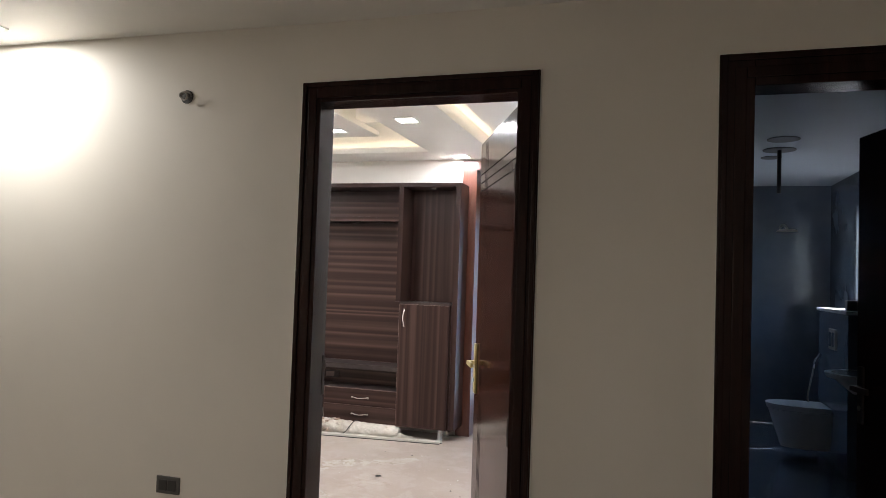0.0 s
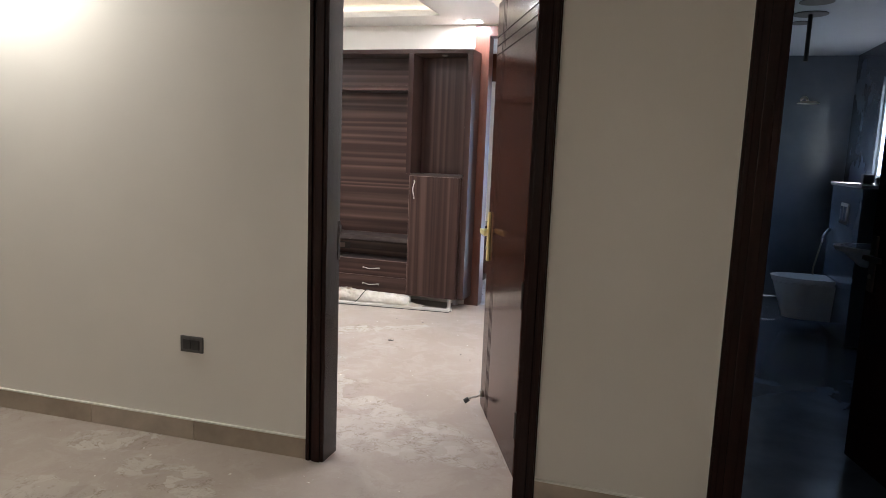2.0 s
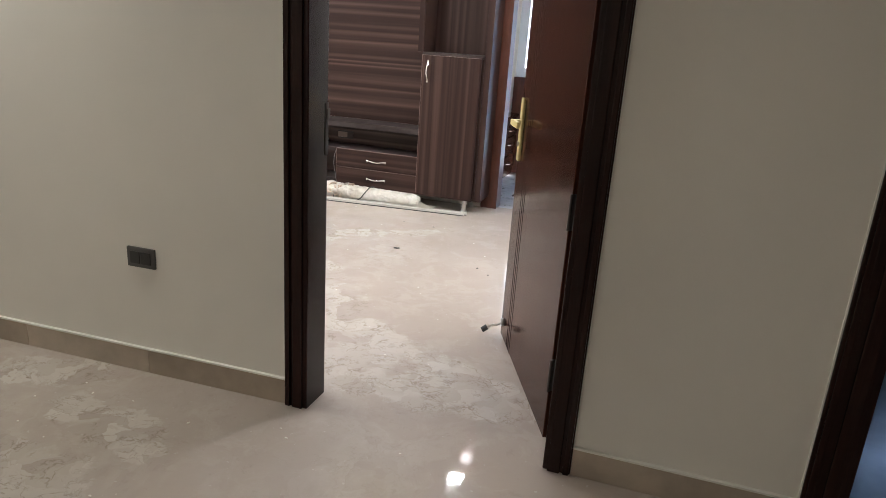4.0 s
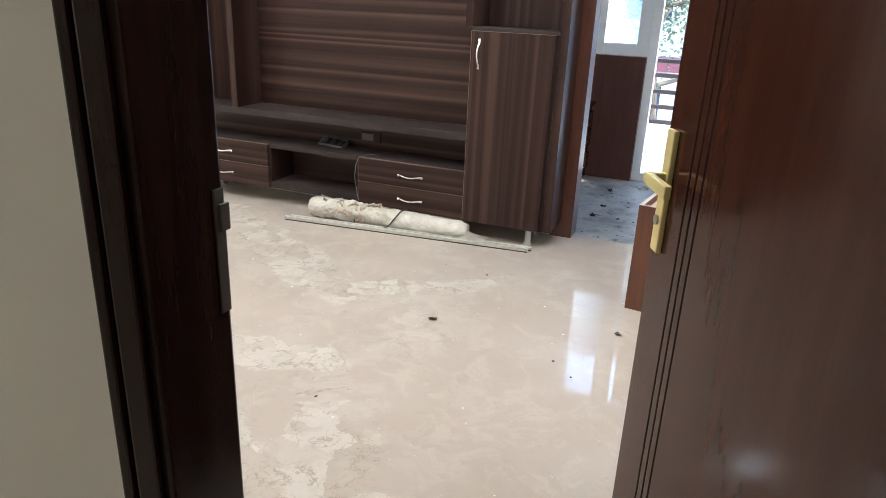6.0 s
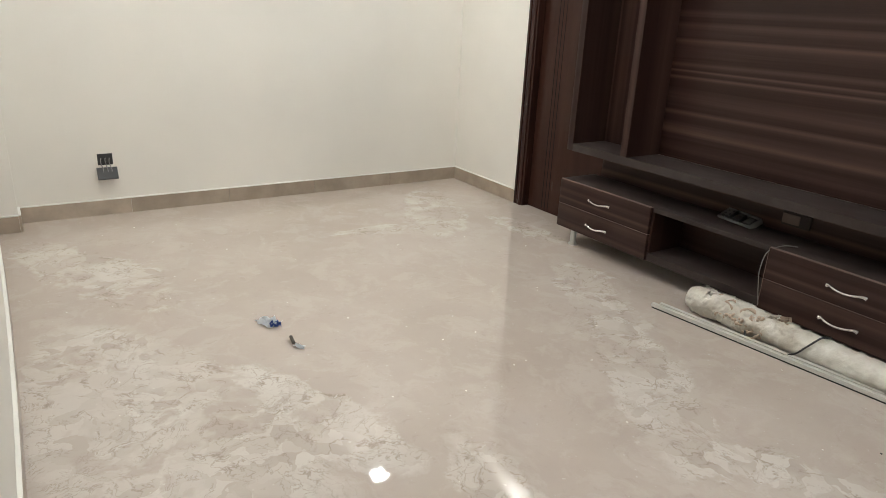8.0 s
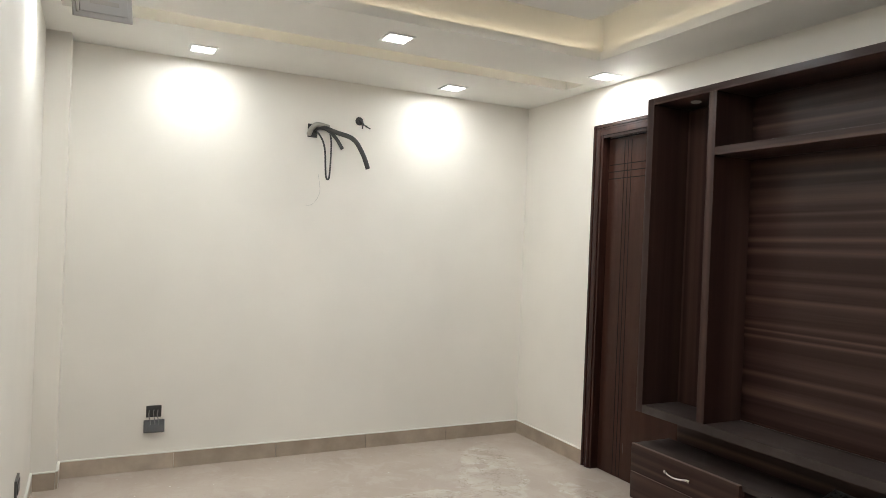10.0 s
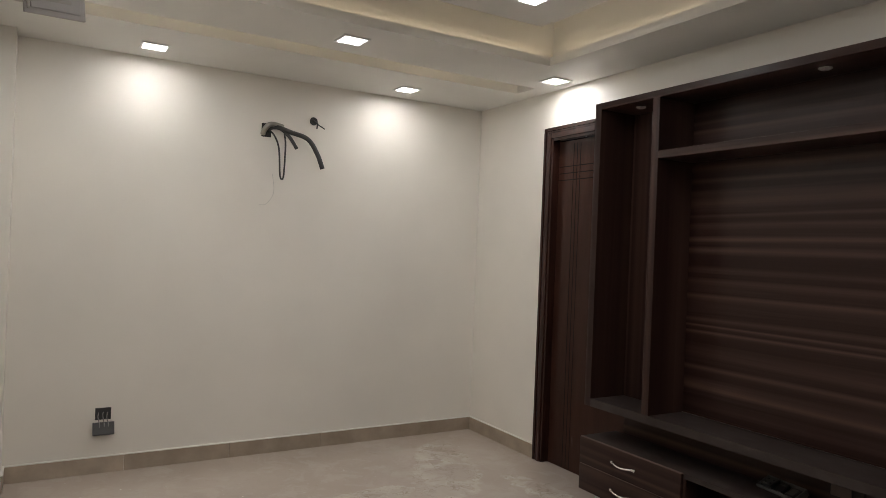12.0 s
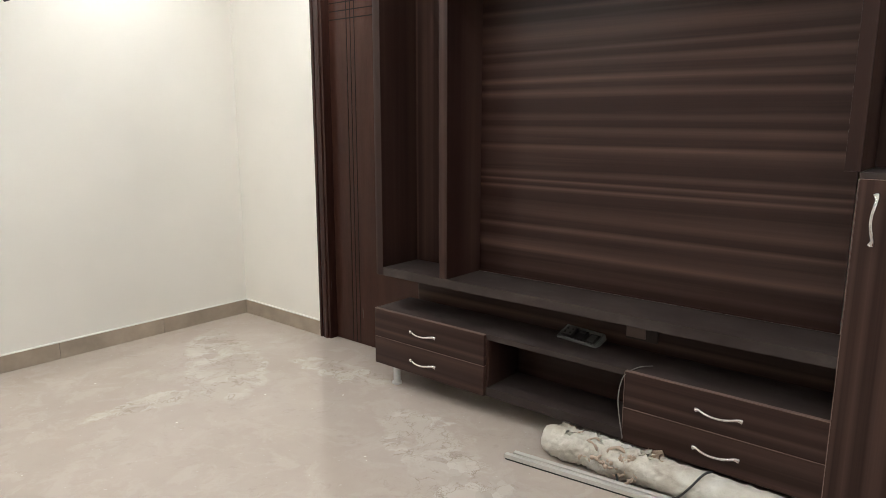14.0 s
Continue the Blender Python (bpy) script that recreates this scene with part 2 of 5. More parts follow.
    m.node_tree.nodes["Principled BSDF"].inputs["Specular IOR Level"].default_value = 0.68
    g.bump(g.mix(0.3, g.noise(v, 5.0, 3), g.noise(v, 40, 3)), 0.085, 0.002)
    return m


M_MARBLE = marble()


# ---- mesh helpers ----
def box(bm, x0, x1, y0, y1, z0, z1, bevel=0.0):
    g = bmesh.ops.create_cube(bm, size=1, matrix=Matrix.LocRotScale(((x0 + x1) / 2, (y0 + y1) / 2, (z0 + z1) / 2), None, (x1 - x0, y1 - y0, z1 - z0)))
    if bevel:
        edges = {e for v in g["verts"] for e in v.link_edges}
        bmesh.ops.bevel(bm, geom=list(edges), offset=bevel, segments=2, profile=0.6, affect="EDGES")
    return bm


def boxes(*specs, bevel=0.0):
    bm = bmesh.new()
    for s in specs:
        box(bm, *s, bevel=bevel)
    return bm


def cyl(bm, r, length, m=Matrix(), r2=None, seg=20):
    bmesh.ops.create_cone(bm, cap_ends=True, segments=seg, radius1=r, radius2=r if r2 is None else r2, depth=length, matrix=m)
    return bm


def tube(bm, pts, r, seg=8):
    """A round bar along a list of points; r may be a number or a function of 0..1."""
    pts = [Vector(p) for p in pts]
    rings = []
    side = None
    for i, p in enumerate(pts):
        d = (pts[min(i + 1, len(pts) - 1)] - pts[max(i - 1, 0)]).normalized()
        if side is None:
            side = d.orthogonal().normalized()
        side = (side - d * side.dot(d)).normalized()
        up = d.cross(side)
        rr = r(i / (len(pts) - 1)) if callable(r) else r
        rings.append([bm.verts.new(p + (side * math.cos(a) + up * math.sin(a)) * rr) for a in [2 * math.pi * k / seg for k in range(seg)]])
    for a, b in zip(rings, rings[1:]):
        for k in range(seg):
            bm.faces.new((a[k], a[(k + 1) % seg], b[(k + 1) % seg], b[k]))
    bm.faces.new(rings[0][::-1])
    bm.faces.new(rings[-1])
    return bm


def smooth_path(pts, n=6):
    """Points along a soft curve through pts."""
    pts = [Vector(p) for p in pts]
    out = []
    for i in range(len(pts) - 1):
        p0, p1, p2, p3 = pts[max(i - 1, 0)], pts[i], pts[i + 1], pts[min(i + 2, len(pts) - 1)]
        for k in range(n):
            t = k / n
            out.append(0.5 * ((2 * p1) + (p2 - p0) * t + (2 * p0 - 5 * p1 + 4 * p2 - p3) * t * t + (3 * p1 - p0 - 3 * p2 + p3) * t ** 3))
    return out + [pts[-1]]


def part(name, bm, mat, parent=None, label="", smooth=False):
    """One mesh object, under a thing or a part; its corners are given in world metres."""
    bmesh.ops.recalc_face_normals(bm, faces=bm.faces)
    me = bpy.data.meshes.new(name)
    bm.to_mesh(me)
    bm.free()
    if smooth:
        for p in me.polygons:
            p.use_smooth = True
    me.materials.append(mat)
    ob = new(name, me)
    if parent:
        base = parent
        shift = Vector(parent.location)
        while base.parent:
            base = base.parent
            shift += Vector(base.location)
        me.transform(Matrix.Translation(-shift))
        ob.parent = parent
    return tagged(ob, label)


def thing(name, at, label, category, group="", kind=""):
    ob = new(name)
    ob.location = at
    ob.empty_display_size = 0.1
    return tagged(ob, label, category, group, kind)


def structure(name, bm, mat, label, category):
    return tagged(part(name, bm, mat), label, category, kind="structure")


# ---- large structure ----
H = 2.95
structure("floor", boxes((-5.8, 0.42, AY0 + 0.05, BY + 0.06, -0.1, 0.0), (-5.8, 2.6, -2.8, AY0 + 0.05, -0.1, 0.0)), M_MARBLE, "polished beige breccia marble floor of both rooms", "floor")
DA = (-1.2, -0.17, 2.25)        # outer edges and top of the living room door frame
DB = (0.475, 1.42, 2.265)        # the bathroom door frame
FW = 0.088                      # width of a door frame
SKEW = 0.034                    # the bedroom wall runs slightly askew beyond the doorway


def skew(ob):
    """Moves what lies on the bedroom wall, beyond the doorway, onto its askew face."""
    for o in (ob, *ob.children_recursive):
        if o.type == "MESH":
            for v in o.data.vertices:
                x = v.co.x + (ob.location.x if o is not ob else 0)
                y = v.co.y + (ob.location.y if o is not ob else 0)
                if y < AY0 + 0.02:
                    v.co.y += SKEW * min(0.0, x - DA[0])
    return ob


south = structure("wall_south", boxes(
    (-4.3, DA[0] + 0.03, AY0, AY1, 0, H), (DA[0] + 0.03, DA[1] - 0.03, AY0, AY1, DA[2] - 0.03, H), (DA[1] - 0.03, DB[0] + 0.03, AY0, AY1, 0, H),
    (DB[0] + 0.03, DB[1] - 0.03, AY0, AY1, DB[2] - 0.03, H), (DB[1] - 0.03, 2.6, AY0, AY1, 0, H)), M_WALL, "plain cream painted wall with two doorways", "wall")
skew(south)


def bow(x):
    """How far the plaster of the doorway wall swells into the living room."""
    k = (x + 5.37) / (5.37 + DA[0])
    return 0.036 * math.sin(math.pi * k) if 0 < k < 1 else 0.0


def swell(ob):
    """Follows the swell of the plaster with everything that lies on it."""
    for o in (ob, *ob.children_recursive):
        if o.type == "MESH":
            bm = bmesh.new()
            bm.from_mesh(o.data)
            ends = [v.co.x for v in bm.verts]
            lo, hi = min(ends), max(ends)
            for k in range(1, int((hi - lo) / 0.2)):
                cut = bm.verts[:] + bm.edges[:] + bm.faces[:]
                bmesh.ops.bisect_plane(bm, geom=cut, plane_co=(lo + k * 0.2, 0, 0), plane_no=(1, 0, 0))
            at = ob.location if o is not ob else Vector()
            for v in bm.verts:
                if v.co.y + at.y > AY1 - 0.02:
                    v.co.y += bow(v.co.x + at.x)
            bm.to_mesh(o.data)
            bm.free()
    return ob


swell(south)
swell(structure("wall_south_end", boxes((-5.8, -4.3, AY0, AY1, 0, H)), M_WALL, "plain cream painted living room wall", "wall"))
structure("wall_west", boxes((LX - 0.2, LX, AY1, BY + 0.1, 0, H)), M_WALL, "plain cream painted living room wall", "wall")
structure("wall_pillar", boxes((LX, -5.37, AY1, 2.75, 0, H)), M_WALL, "cream painted corner pillar", "pillar")
structure("wall_north", boxes((LX, -4.70, BY, BY + 0.1, 0, H), (-4.70, -3.73, BY, BY + 0.1, 2.22, H), (-3.73, -1.40, BY, BY + 0.1, 0, H)), M_WALL, "cream painted living room back wall", "wall")
structure("wall_lintel", boxes((-1.40, RX, BY, BY + 0.1, 2.49, H)), M_WALL, "cream painted lintel over the open passage", "wall")
structure("wall_east", boxes((RX, RX + 0.12, AY1, 7.7, 0, H)), M_WALL, "plain cream painted side wall", "wall")
structure("wall_room_west", boxes((-4.3, -4.1, -2.7, AY0, 0, H)), M_WALL, "plain cream painted bedroom wall", "wall")
structure("wall_room_east", boxes((2.3, 2.5, -2.7, AY0, 0, H)), M_WALL, "plain cream painted bedroom wall", "wall")
structure("wall_room_south", boxes((-4.3, 2.5, -2.8, -2.6, 0, H)), M_WALL, "plain cream painted bedroom wall", "wall")

# living room ceiling: flat border, two slots with hidden light, a recess with a hanging centre panel
TX0, TX1, TY0, TY1 = -4.20, -1.60, 3.09, 5.43
SX0, SX1, SY0, SY1 = -4.885, -4.69, 2.73, 5.70
QX0, QX1 = -1.06, -0.865
INS, CAV = 0.335, 2.80
structure("ceiling", boxes(
    (LX, SX0, AY1, BY, CZ, CZ + 0.05), (SX0, SX1, AY1, SY0, CZ, CZ + 0.05), (SX0, SX1, SY1, BY, CZ, CZ + 0.05), (SX1, TX0, AY1, BY, CZ, CZ + 0.05),
    (TX0, TX1, AY1, TY0, CZ, CZ + 0.05), (TX0, TX1, TY1, BY, CZ, CZ + 0.05), (TX1, QX0, AY1, BY, CZ, CZ + 0.05),
    (QX0, QX1, AY1, SY0, CZ, CZ + 0.05), (QX0, QX1, SY1, BY, CZ, CZ + 0.05), (QX1, RX, AY1, BY, CZ, CZ + 0.05),
    (SX0 - 0.03, SX0, SY0, SY1, CZ + 0.05, CZ + 0.16), (SX1 + 0.06, SX1 + 0.09, SY0, SY1, CZ + 0.05, CZ + 0.16), (SX0 - 0.03, SX1 + 0.09, SY0, SY1, CZ + 0.16, CZ + 0.19),
    (QX1, QX1 + 0.03, SY0, SY1, CZ + 0.05, CZ + 0.16), (QX0 - 0.09, QX0 - 0.06, SY0, SY1, CZ + 0.05, CZ + 0.16), (QX0 - 0.09, QX1 + 0.03, SY0, SY1, CZ + 0.16, CZ + 0.19),
    (TX0 - 0.14, TX0 - 0.10, TY0 - 0.14, TY1 + 0.14, CZ + 0.05, CAV), (TX1 + 0.10, TX1 + 0.14, TY0 - 0.14, TY1 + 0.14, CZ + 0.05, CAV),
    (TX0 - 0.10, TX1 + 0.10, TY0 - 0.14, TY0 - 0.10, CZ + 0.05, CAV), (TX0 - 0.10, TX1 + 0.10, TY1 + 0.10, TY1 + 0.14, CZ + 0.05, CAV),
    (TX0 - 0.14, TX1 + 0.14, TY0 - 0.14, TY1 + 0.14, CAV, CAV + 0.05),
    (TX0 + INS, TX1 - INS, TY0 + INS, TY1 - INS, TZ, TZ + 0.04), (TX0 + INS + 0.15, TX1 - INS - 0.15, TY0 + INS + 0.15, TY1 - INS - 0.15, TZ + 0.04, CAV)),
    M_CEIL, "white false ceiling with a hanging centre panel and light slots", "ceiling")
# bedroom ceiling with an unlit recess
RZ, UX0, UX1, UY0, UY1, RI = 2.512, -2.08, -0.355, -1.3, 1.86, 0.28
structure("ceiling_bedroom", boxes(
    (-4.2, UX0, -2.7, AY0, RZ, RZ + 0.04), (UX1, 2.4, -2.7, AY0, RZ, RZ + 0.04), (UX0, UX1, UY1, AY0, RZ, RZ + 0.04), (UX0, UX1, -2.7, UY0, RZ, RZ + 0.04),
    (UX0 - 0.12, UX0 - 0.09, UY0 - 0.12, UY1 + 0.12, RZ + 0.04, 2.72), (UX1 + 0.09, UX1 + 0.12, UY0 - 0.12, UY1 + 0.12, RZ + 0.04, 2.72),
    (UX0 - 0.09, UX1 + 0.09, UY1 + 0.09, UY1 + 0.12, RZ + 0.04, 2.72), (UX0 - 0.09, UX1 + 0.09, UY0 - 0.12, UY0 - 0.09, RZ + 0.04, 2.72),
    (UX0 - 0.12, UX1 + 0.12, UY0 - 0.12, UY1 + 0.12, 2.72, 2.76),
    (UX0 + RI, UX1 - RI, UY0 + RI, UY1 - RI, 2.56, 2.60), (UX0 + RI + 0.1, UX1 - RI - 0.1, UY0 + RI + 0.1, UY1 - RI - 0.1, 2.60, 2.72)),
    M_CEIL, "white false ceiling with a hanging panel in an unlit recess", "ceiling")
structure("roof", boxes((-5.8, 2.6, -2.8, 7.8, H, H + 0.1)), M_CEIL, "plain concrete roof slab above the false ceilings", "roof")


def led_panel(x, y, z, size=0.15, lit=True):
    t = thing("ceiling_lamp", (x, y, z), "square white recessed LED panel lamp, switched on", "lamp", "square ceiling lamps")
    h = size / 2
    part("rim", boxes((x - h, x + h, y - h, y - h + 0.012, z - 0.008, z), (x - h, x + h, y + h - 0.012, y + h, z - 0.008, z),
                      (x - h, x - h + 0.012, y - h + 0.012, y + h - 0.012, z - 0.008, z), (x + h - 0.012, x + h, y - h + 0.012, y + h - 0.012, z - 0.008, z)), M_WHITE, t)
    part("diffuser", boxes((x - h + 0.012, x + h - 0.012, y - h + 0.012, y + h - 0.012, z - 0.006, z - 0.001)), M_LAMP, t)
    return t


LAMP_W = 1.08
for x, y in ((-5.27, 3.42), (-5.265, 5.04), (-4.45, 4.29), (-4.44, 5.67), (-1.375, 4.25), (-1.38, 5.67), (-4.45, 2.82), (-0.56, 3.42), (-0.56, 5.04)):
    led_panel(x, y, CZ)
    area("lamp_light", x, y, CZ - 0.012, 0.12, LAMP_W * (0.68 if x < -5 else 1), WHITE)
for x, y in ((-3.62, 3.67), (-3.58, 4.82), (-2.18, 3.67), (-2.18, 4.82)):
    led_panel(x, y, TZ, 0.125)
    area("lamp_light", x, y, TZ - 0.012, 0.12, LAMP_W, WHITE)
# only the first lamp is seen; the two at y = -1.7 are added fill
for x, y in ((-2.68, 2.19), (-2.68, -1.7), (0.3, -1.7)):
    led_panel(x, y, RZ)
    area("lamp_light", x, y, RZ - 0.012, 0.12, 1.75 if y > 0 else 1.45 if x < 0 else 0.5, (1.0, 0.942, 0.820))


def led_strip(x0, x1, y0, y1, z):
    t = thing("led_strip", ((x0 + x1) / 2, (y0 + y1) / 2, z), "warm LED strip lying in the ceiling recess", "light strip", "ceiling light strips")
    part("tape", boxes((x0, x1, y0, y1, z, z + 0.006)), M_LED, t)


zs = CZ + 0.051
led_strip(TX0 - 0.07, TX0 - 0.055, TY0, TY1, zs)
led_strip(TX1 + 0.055, TX1 + 0.07, TY0, TY1, zs)
led_strip(TX0, TX1, TY1 + 0.055, TY1 + 0.07, zs)
led_strip(TX0, TX1, TY0 - 0.07, TY0 - 0.055, zs)
led_strip(SX1 + 0.03, SX1 + 0.045, SY0 + 0.05, SY1 - 0.05, zs)
led_strip(QX0 - 0.045, QX0 - 0.03, SY0 + 0.05, SY1 - 0.05, zs)


# ---- further materials ----
def piece_material(name, a, b, rough):
    """Each piece takes a shade of its own, with soft clouding."""
    m = material(name, a, rough)
    g = Graph(m)
    info = g.add("ObjectInfo")
    shade = g.ramp(info.outputs["Random"], [(0, a), (1, b)])
    cloud = g.ramp(g.noise(g.coords(), 7, 5), [(0.3, (0.72, 0.72, 0.72)), (0.7, (1, 1, 1))])
    g.color(g.mix(1.0, shade, cloud, "MULTIPLY"))
    return m


M_SKIRT = piece_material("marble_skirting", (0.39, 0.312, 0.24), (0.55, 0.46, 0.37), 0.28)
M_BEAD = paint("white_filler_bead", (0.80, 0.78, 0.72), 0.6)
M_GOLD = material("yellow_wrapped_brass", (0.68, 0.57, 0.25), 0.42, 0.2)
M_STEEL = material("dull_steel", (0.35, 0.33, 0.30), 0.35, 0.9)
M_BRONZE = material("dull_bronze", (0.06, 0.05, 0.045), 0.45, 0.6)
M_TAPED = paint("steel_under_dirty_film", (0.075, 0.058, 0.049), 0.45, 0.4)
# dark rubber; also the colour of shade in holes and under the channels
M_DARK = material("dark_rubber_and_shade", (0.03, 0.028, 0.027), 0.6)
M_SWITCH = paint("grey_switch_plate", (0.10, 0.095, 0.09), 0.35)
M_SWITCH_DARK = material("dark_switch_rocker", (0.035, 0.033, 0.032), 0.3)
M_BACK = paint("dull_grey_white_plastic", (0.46, 0.44, 0.42), 0.5)
M_CABLE = material("black_cable", (0.035, 0.033, 0.032), 0.5)
M_CABLE_GREY = material("grey_cable", (0.20, 0.19, 0.18), 0.5)
M_PLY = paint("pale_plywood_edge", (0.62, 0.52, 0.43), 0.6, 0.12)
M_PINK = paint("pinkish_box_lid", (0.58, 0.40, 0.31), 0.55, 0.1)
M_FOIL_BLUE = material("blue_foil", (0.04, 0.09, 0.35), 0.3)
M_FOIL = material("silver_foil", (0.78, 0.79, 0.80), 0.35, 0.15)
M_DEBRIS = material("dark_chip", (0.06, 0.05, 0.04), 0.7)
M_FLECK = material("pale_plaster_crumb", (0.72, 0.68, 0.6), 0.8)
M_CERAMIC = material("white_ceramic", (0.75, 0.76, 0.78), 0.12)
M_CONCRETE = paint("balcony_cement", (0.50, 0.49, 0.47), 0.8, 0.12)
M_PARAPET = paint("white_parapet_paint", (0.66, 0.65, 0.63), 0.7, 0.06)
M_RAIL = material("dark_brown_rail", (0.035, 0.022, 0.022), 0.4)


def glass_material():
    m = material("clear_glass", (1, 1, 1), 0.03)
    b = m.node_tree.nodes["Principled BSDF"]
    b.inputs["Transmission Weight"].default_value, b.inputs["IOR"].default_value = 1.0, 1.1
    return m


M_GLASS = glass_material()


def hazy_glass():
    """Dusty sheet of glass: mostly clear, with a pale film for dust and for veiling glare."""
    m = material("dusty_glare_glass", (0.80, 0.86, 0.90), 0.05)
    t = m.node_tree
    clear, film, mixed = (t.nodes.new("ShaderNode" + k) for k in ("BsdfTransparent", "BsdfTranslucent", "MixShader"))
    clear.inputs["Color"].default_value, film.inputs["Color"].default_value = (0.90, 0.95, 0.98, 1), (0.72, 0.82, 0.90, 1)
    mixed.inputs[0].default_value = 0.22
    gloss, both = t.nodes.new("ShaderNodeBsdfGlossy"), t.nodes.new("ShaderNodeMixShader")
    gloss.inputs["Roughness"].default_value, both.inputs[0].default_value = 0.04, 0.05
    t.links.new(clear.outputs[0], mixed.inputs[1])
    t.links.new(film.outputs[0], mixed.inputs[2])
    t.links.new(mixed.outputs[0], both.inputs[1])
    t.links.new(gloss.outputs[0], both.inputs[2])
    t.links.new(both.outputs[0], t.nodes["Material Output"].inputs[0])
    return m


M_HAZE = hazy_glass()


def wrap_material():
    """Thin creased white plastic sheet, a little dusty."""
    m = material("creased_white_plastic", (0.72, 0.68, 0.60), 0.42)
    g = Graph(m)
    v = g.coords()
    g.color(g.ramp(g.noise(v, 7, 5), [(0.30, (0.34, 0.28, 0.215)), (0.44, (0.54, 0.49, 0.415)), (0.66, (0.69, 0.66, 0.595))]))
    g.bump(g.noise(v, 45, 5, 0.6, 1.2), 0.5, 0.006)
    return m


M_WRAP = wrap_material()
M_ALU = paint("dull_aluminium", (0.54, 0.52, 0.475), 0.4, 0.12)
M_KNOT = material("dirty_brown_film", (0.48, 0.37, 0.28), 0.5)


def dusty_floor():
    m = material("grey_dusty_floor", (0.3, 0.3, 0.3), 0.4)
    g = Graph(m)
    v = g.coords()
    c = g.ramp(g.noise(v, 5, 6, 0.65), [(0.32, (0.11, 0.108, 0.105)), (0.5, (0.225, 0.22, 0.212)), (0.68, (0.31, 0.303, 0.292))])
    spots = g.ramp(g.noise(v, 15, 3, 0.6), [(0.60, (0, 0, 0)), (0.66, (0.9, 0.9, 0.9))])
    g.color(g.mix(spots, c, (0.05, 0.048, 0.046)))
    g.rough(g.noise(v, 4, 4), 0.2, 0.55)
    return m


M_DUSTY = dusty_floor()
_g = Graph(M_TILE)
_v = _g.coords()
_g.color(_g.ramp(_g.noise(_v, 2.2, 4), [(0.3, (0.070, 0.088, 0.112)), (0.7, (0.105, 0.125, 0.155))]))
_g = Graph(M_BATHFLOOR)
_v = _g.coords()
_g.color(_g.ramp(_g.noise(_v, 3.0, 5), [(0.3, (0.05, 0.065, 0.09)), (0.7, (0.085, 0.105, 0.14))]))


# ---- door frames and doors ----
def door_frame(name, x0, x1, y0, y1, top, label, fw=0.088, mat=None):
    """Moulded frame: each member has two raised beads on its face."""
    t = thing(name, (x0, y0, 0), label, "door frame", kind="structure")
    f0, f1 = (y0 - 0.009, y0 + 0.002)
    for side in (0, 1):
        bm = bmesh.new()
        xa = x0 if side == 0 else x1 - fw
        box(bm, xa, xa + fw, y0, y1, 0, top, 0.004)
        for k, w in ((0.16, 0.010), (0.60, 0.020)):
            xc = xa + fw * (k if side == 0 else 1 - k)
            box(bm, xc - w, xc + w, f0, f1, 0, top - fw * k + w, 0.0045)
        part("jamb", bm, mat or M_FRAME, t)
    bm = bmesh.new()
    box(bm, x0 + fw, x1 - fw, y0, y1, top - fw, top, 0.004)
    for k, w in ((0.16, 0.010), (0.60, 0.020)):
        box(bm, x0 + fw * k + w, x1 - fw * k - w, f0, f1, top - fw * k - w, top - fw * k + w, 0.0045)
    part("head", bm, mat or M_FRAME, t)
    return t


frame_1 = door_frame("door_frame_1", DA[0], DA[1], 2.498, 2.631, DA[2], "dark polished wooden door frame of the living room")
frame_2 = door_frame("door_frame_2", DB[0], DB[1], 2.498, 2.642, DB[2], "dark polished wooden door frame of the bathroom", 0.118)
frame_3 = door_frame("door_frame_3", -4.73, -3.70, BY - 0.012, BY + 0.1, 2.252, "dark polished wooden door frame beside the television unit", 0.095, M_FRAME_LIT)
for fr, x0, x1, top in ((frame_1, DA[0], DA[1], DA[2]), (frame_2, DB[0], DB[1], DB[2])):
    for s in ((x0 - 0.004, x0, 0.1, top), (x1, x1 + 0.004, 0.1, top), (x0 - 0.004, x1 + 0.004, top, top + 0.004)):
        part("filler_bead", boxes((s[0], s[1], 2.505, AY0 + 0.002, s[2], s[3])), M_BEAD, fr, "thin white filler line")
part("rebate_strip", boxes((-0.262, -0.250, 2.629, 2.663, 0, DA[2] - 0.09), bevel=0.002), M_FRAME, frame_1)
# worn strike plate of the lock on the living room frame
plate = boxes((-1.1125, -1.1095, 2.611, 2.630, 0.900, 1.072), bevel=0.001)
box(plate, -1.111, -1.106, 2.618, 2.636, 1.015, 1.052, 0.002)
part("strike_plate", plate, M_TAPED, frame_1, "worn taped strike plate")


def grooved_leaf(name, label, length, height, hang, foot=0.012, mat=None):
    """A flush leaf along local x from the hinge, its show face towards +y, with cut grooves."""
    t = thing(name, (0, 0, 0), label, "door", kind="structure")
    body = part("leaf", boxes((0, length, -0.018, 0.018, foot, height), bevel=0.003), mat or M_DOOR, t)
    for d in (0.150, 0.182, 0.214):
        part("groove", boxes((length - d - 0.003, length - d + 0.003, 0.0165, 0.0186, 0.012, height - 0.02)), M_GROOVE, t)
    for d in (0.17, 0.215, 0.26):
        part("groove", boxes((0.01, length - 0.01, 0.0165, 0.0187, height - d - 0.003, height - d + 0.003)), M_GROOVE, t)
    t.matrix_world = hang
    return t


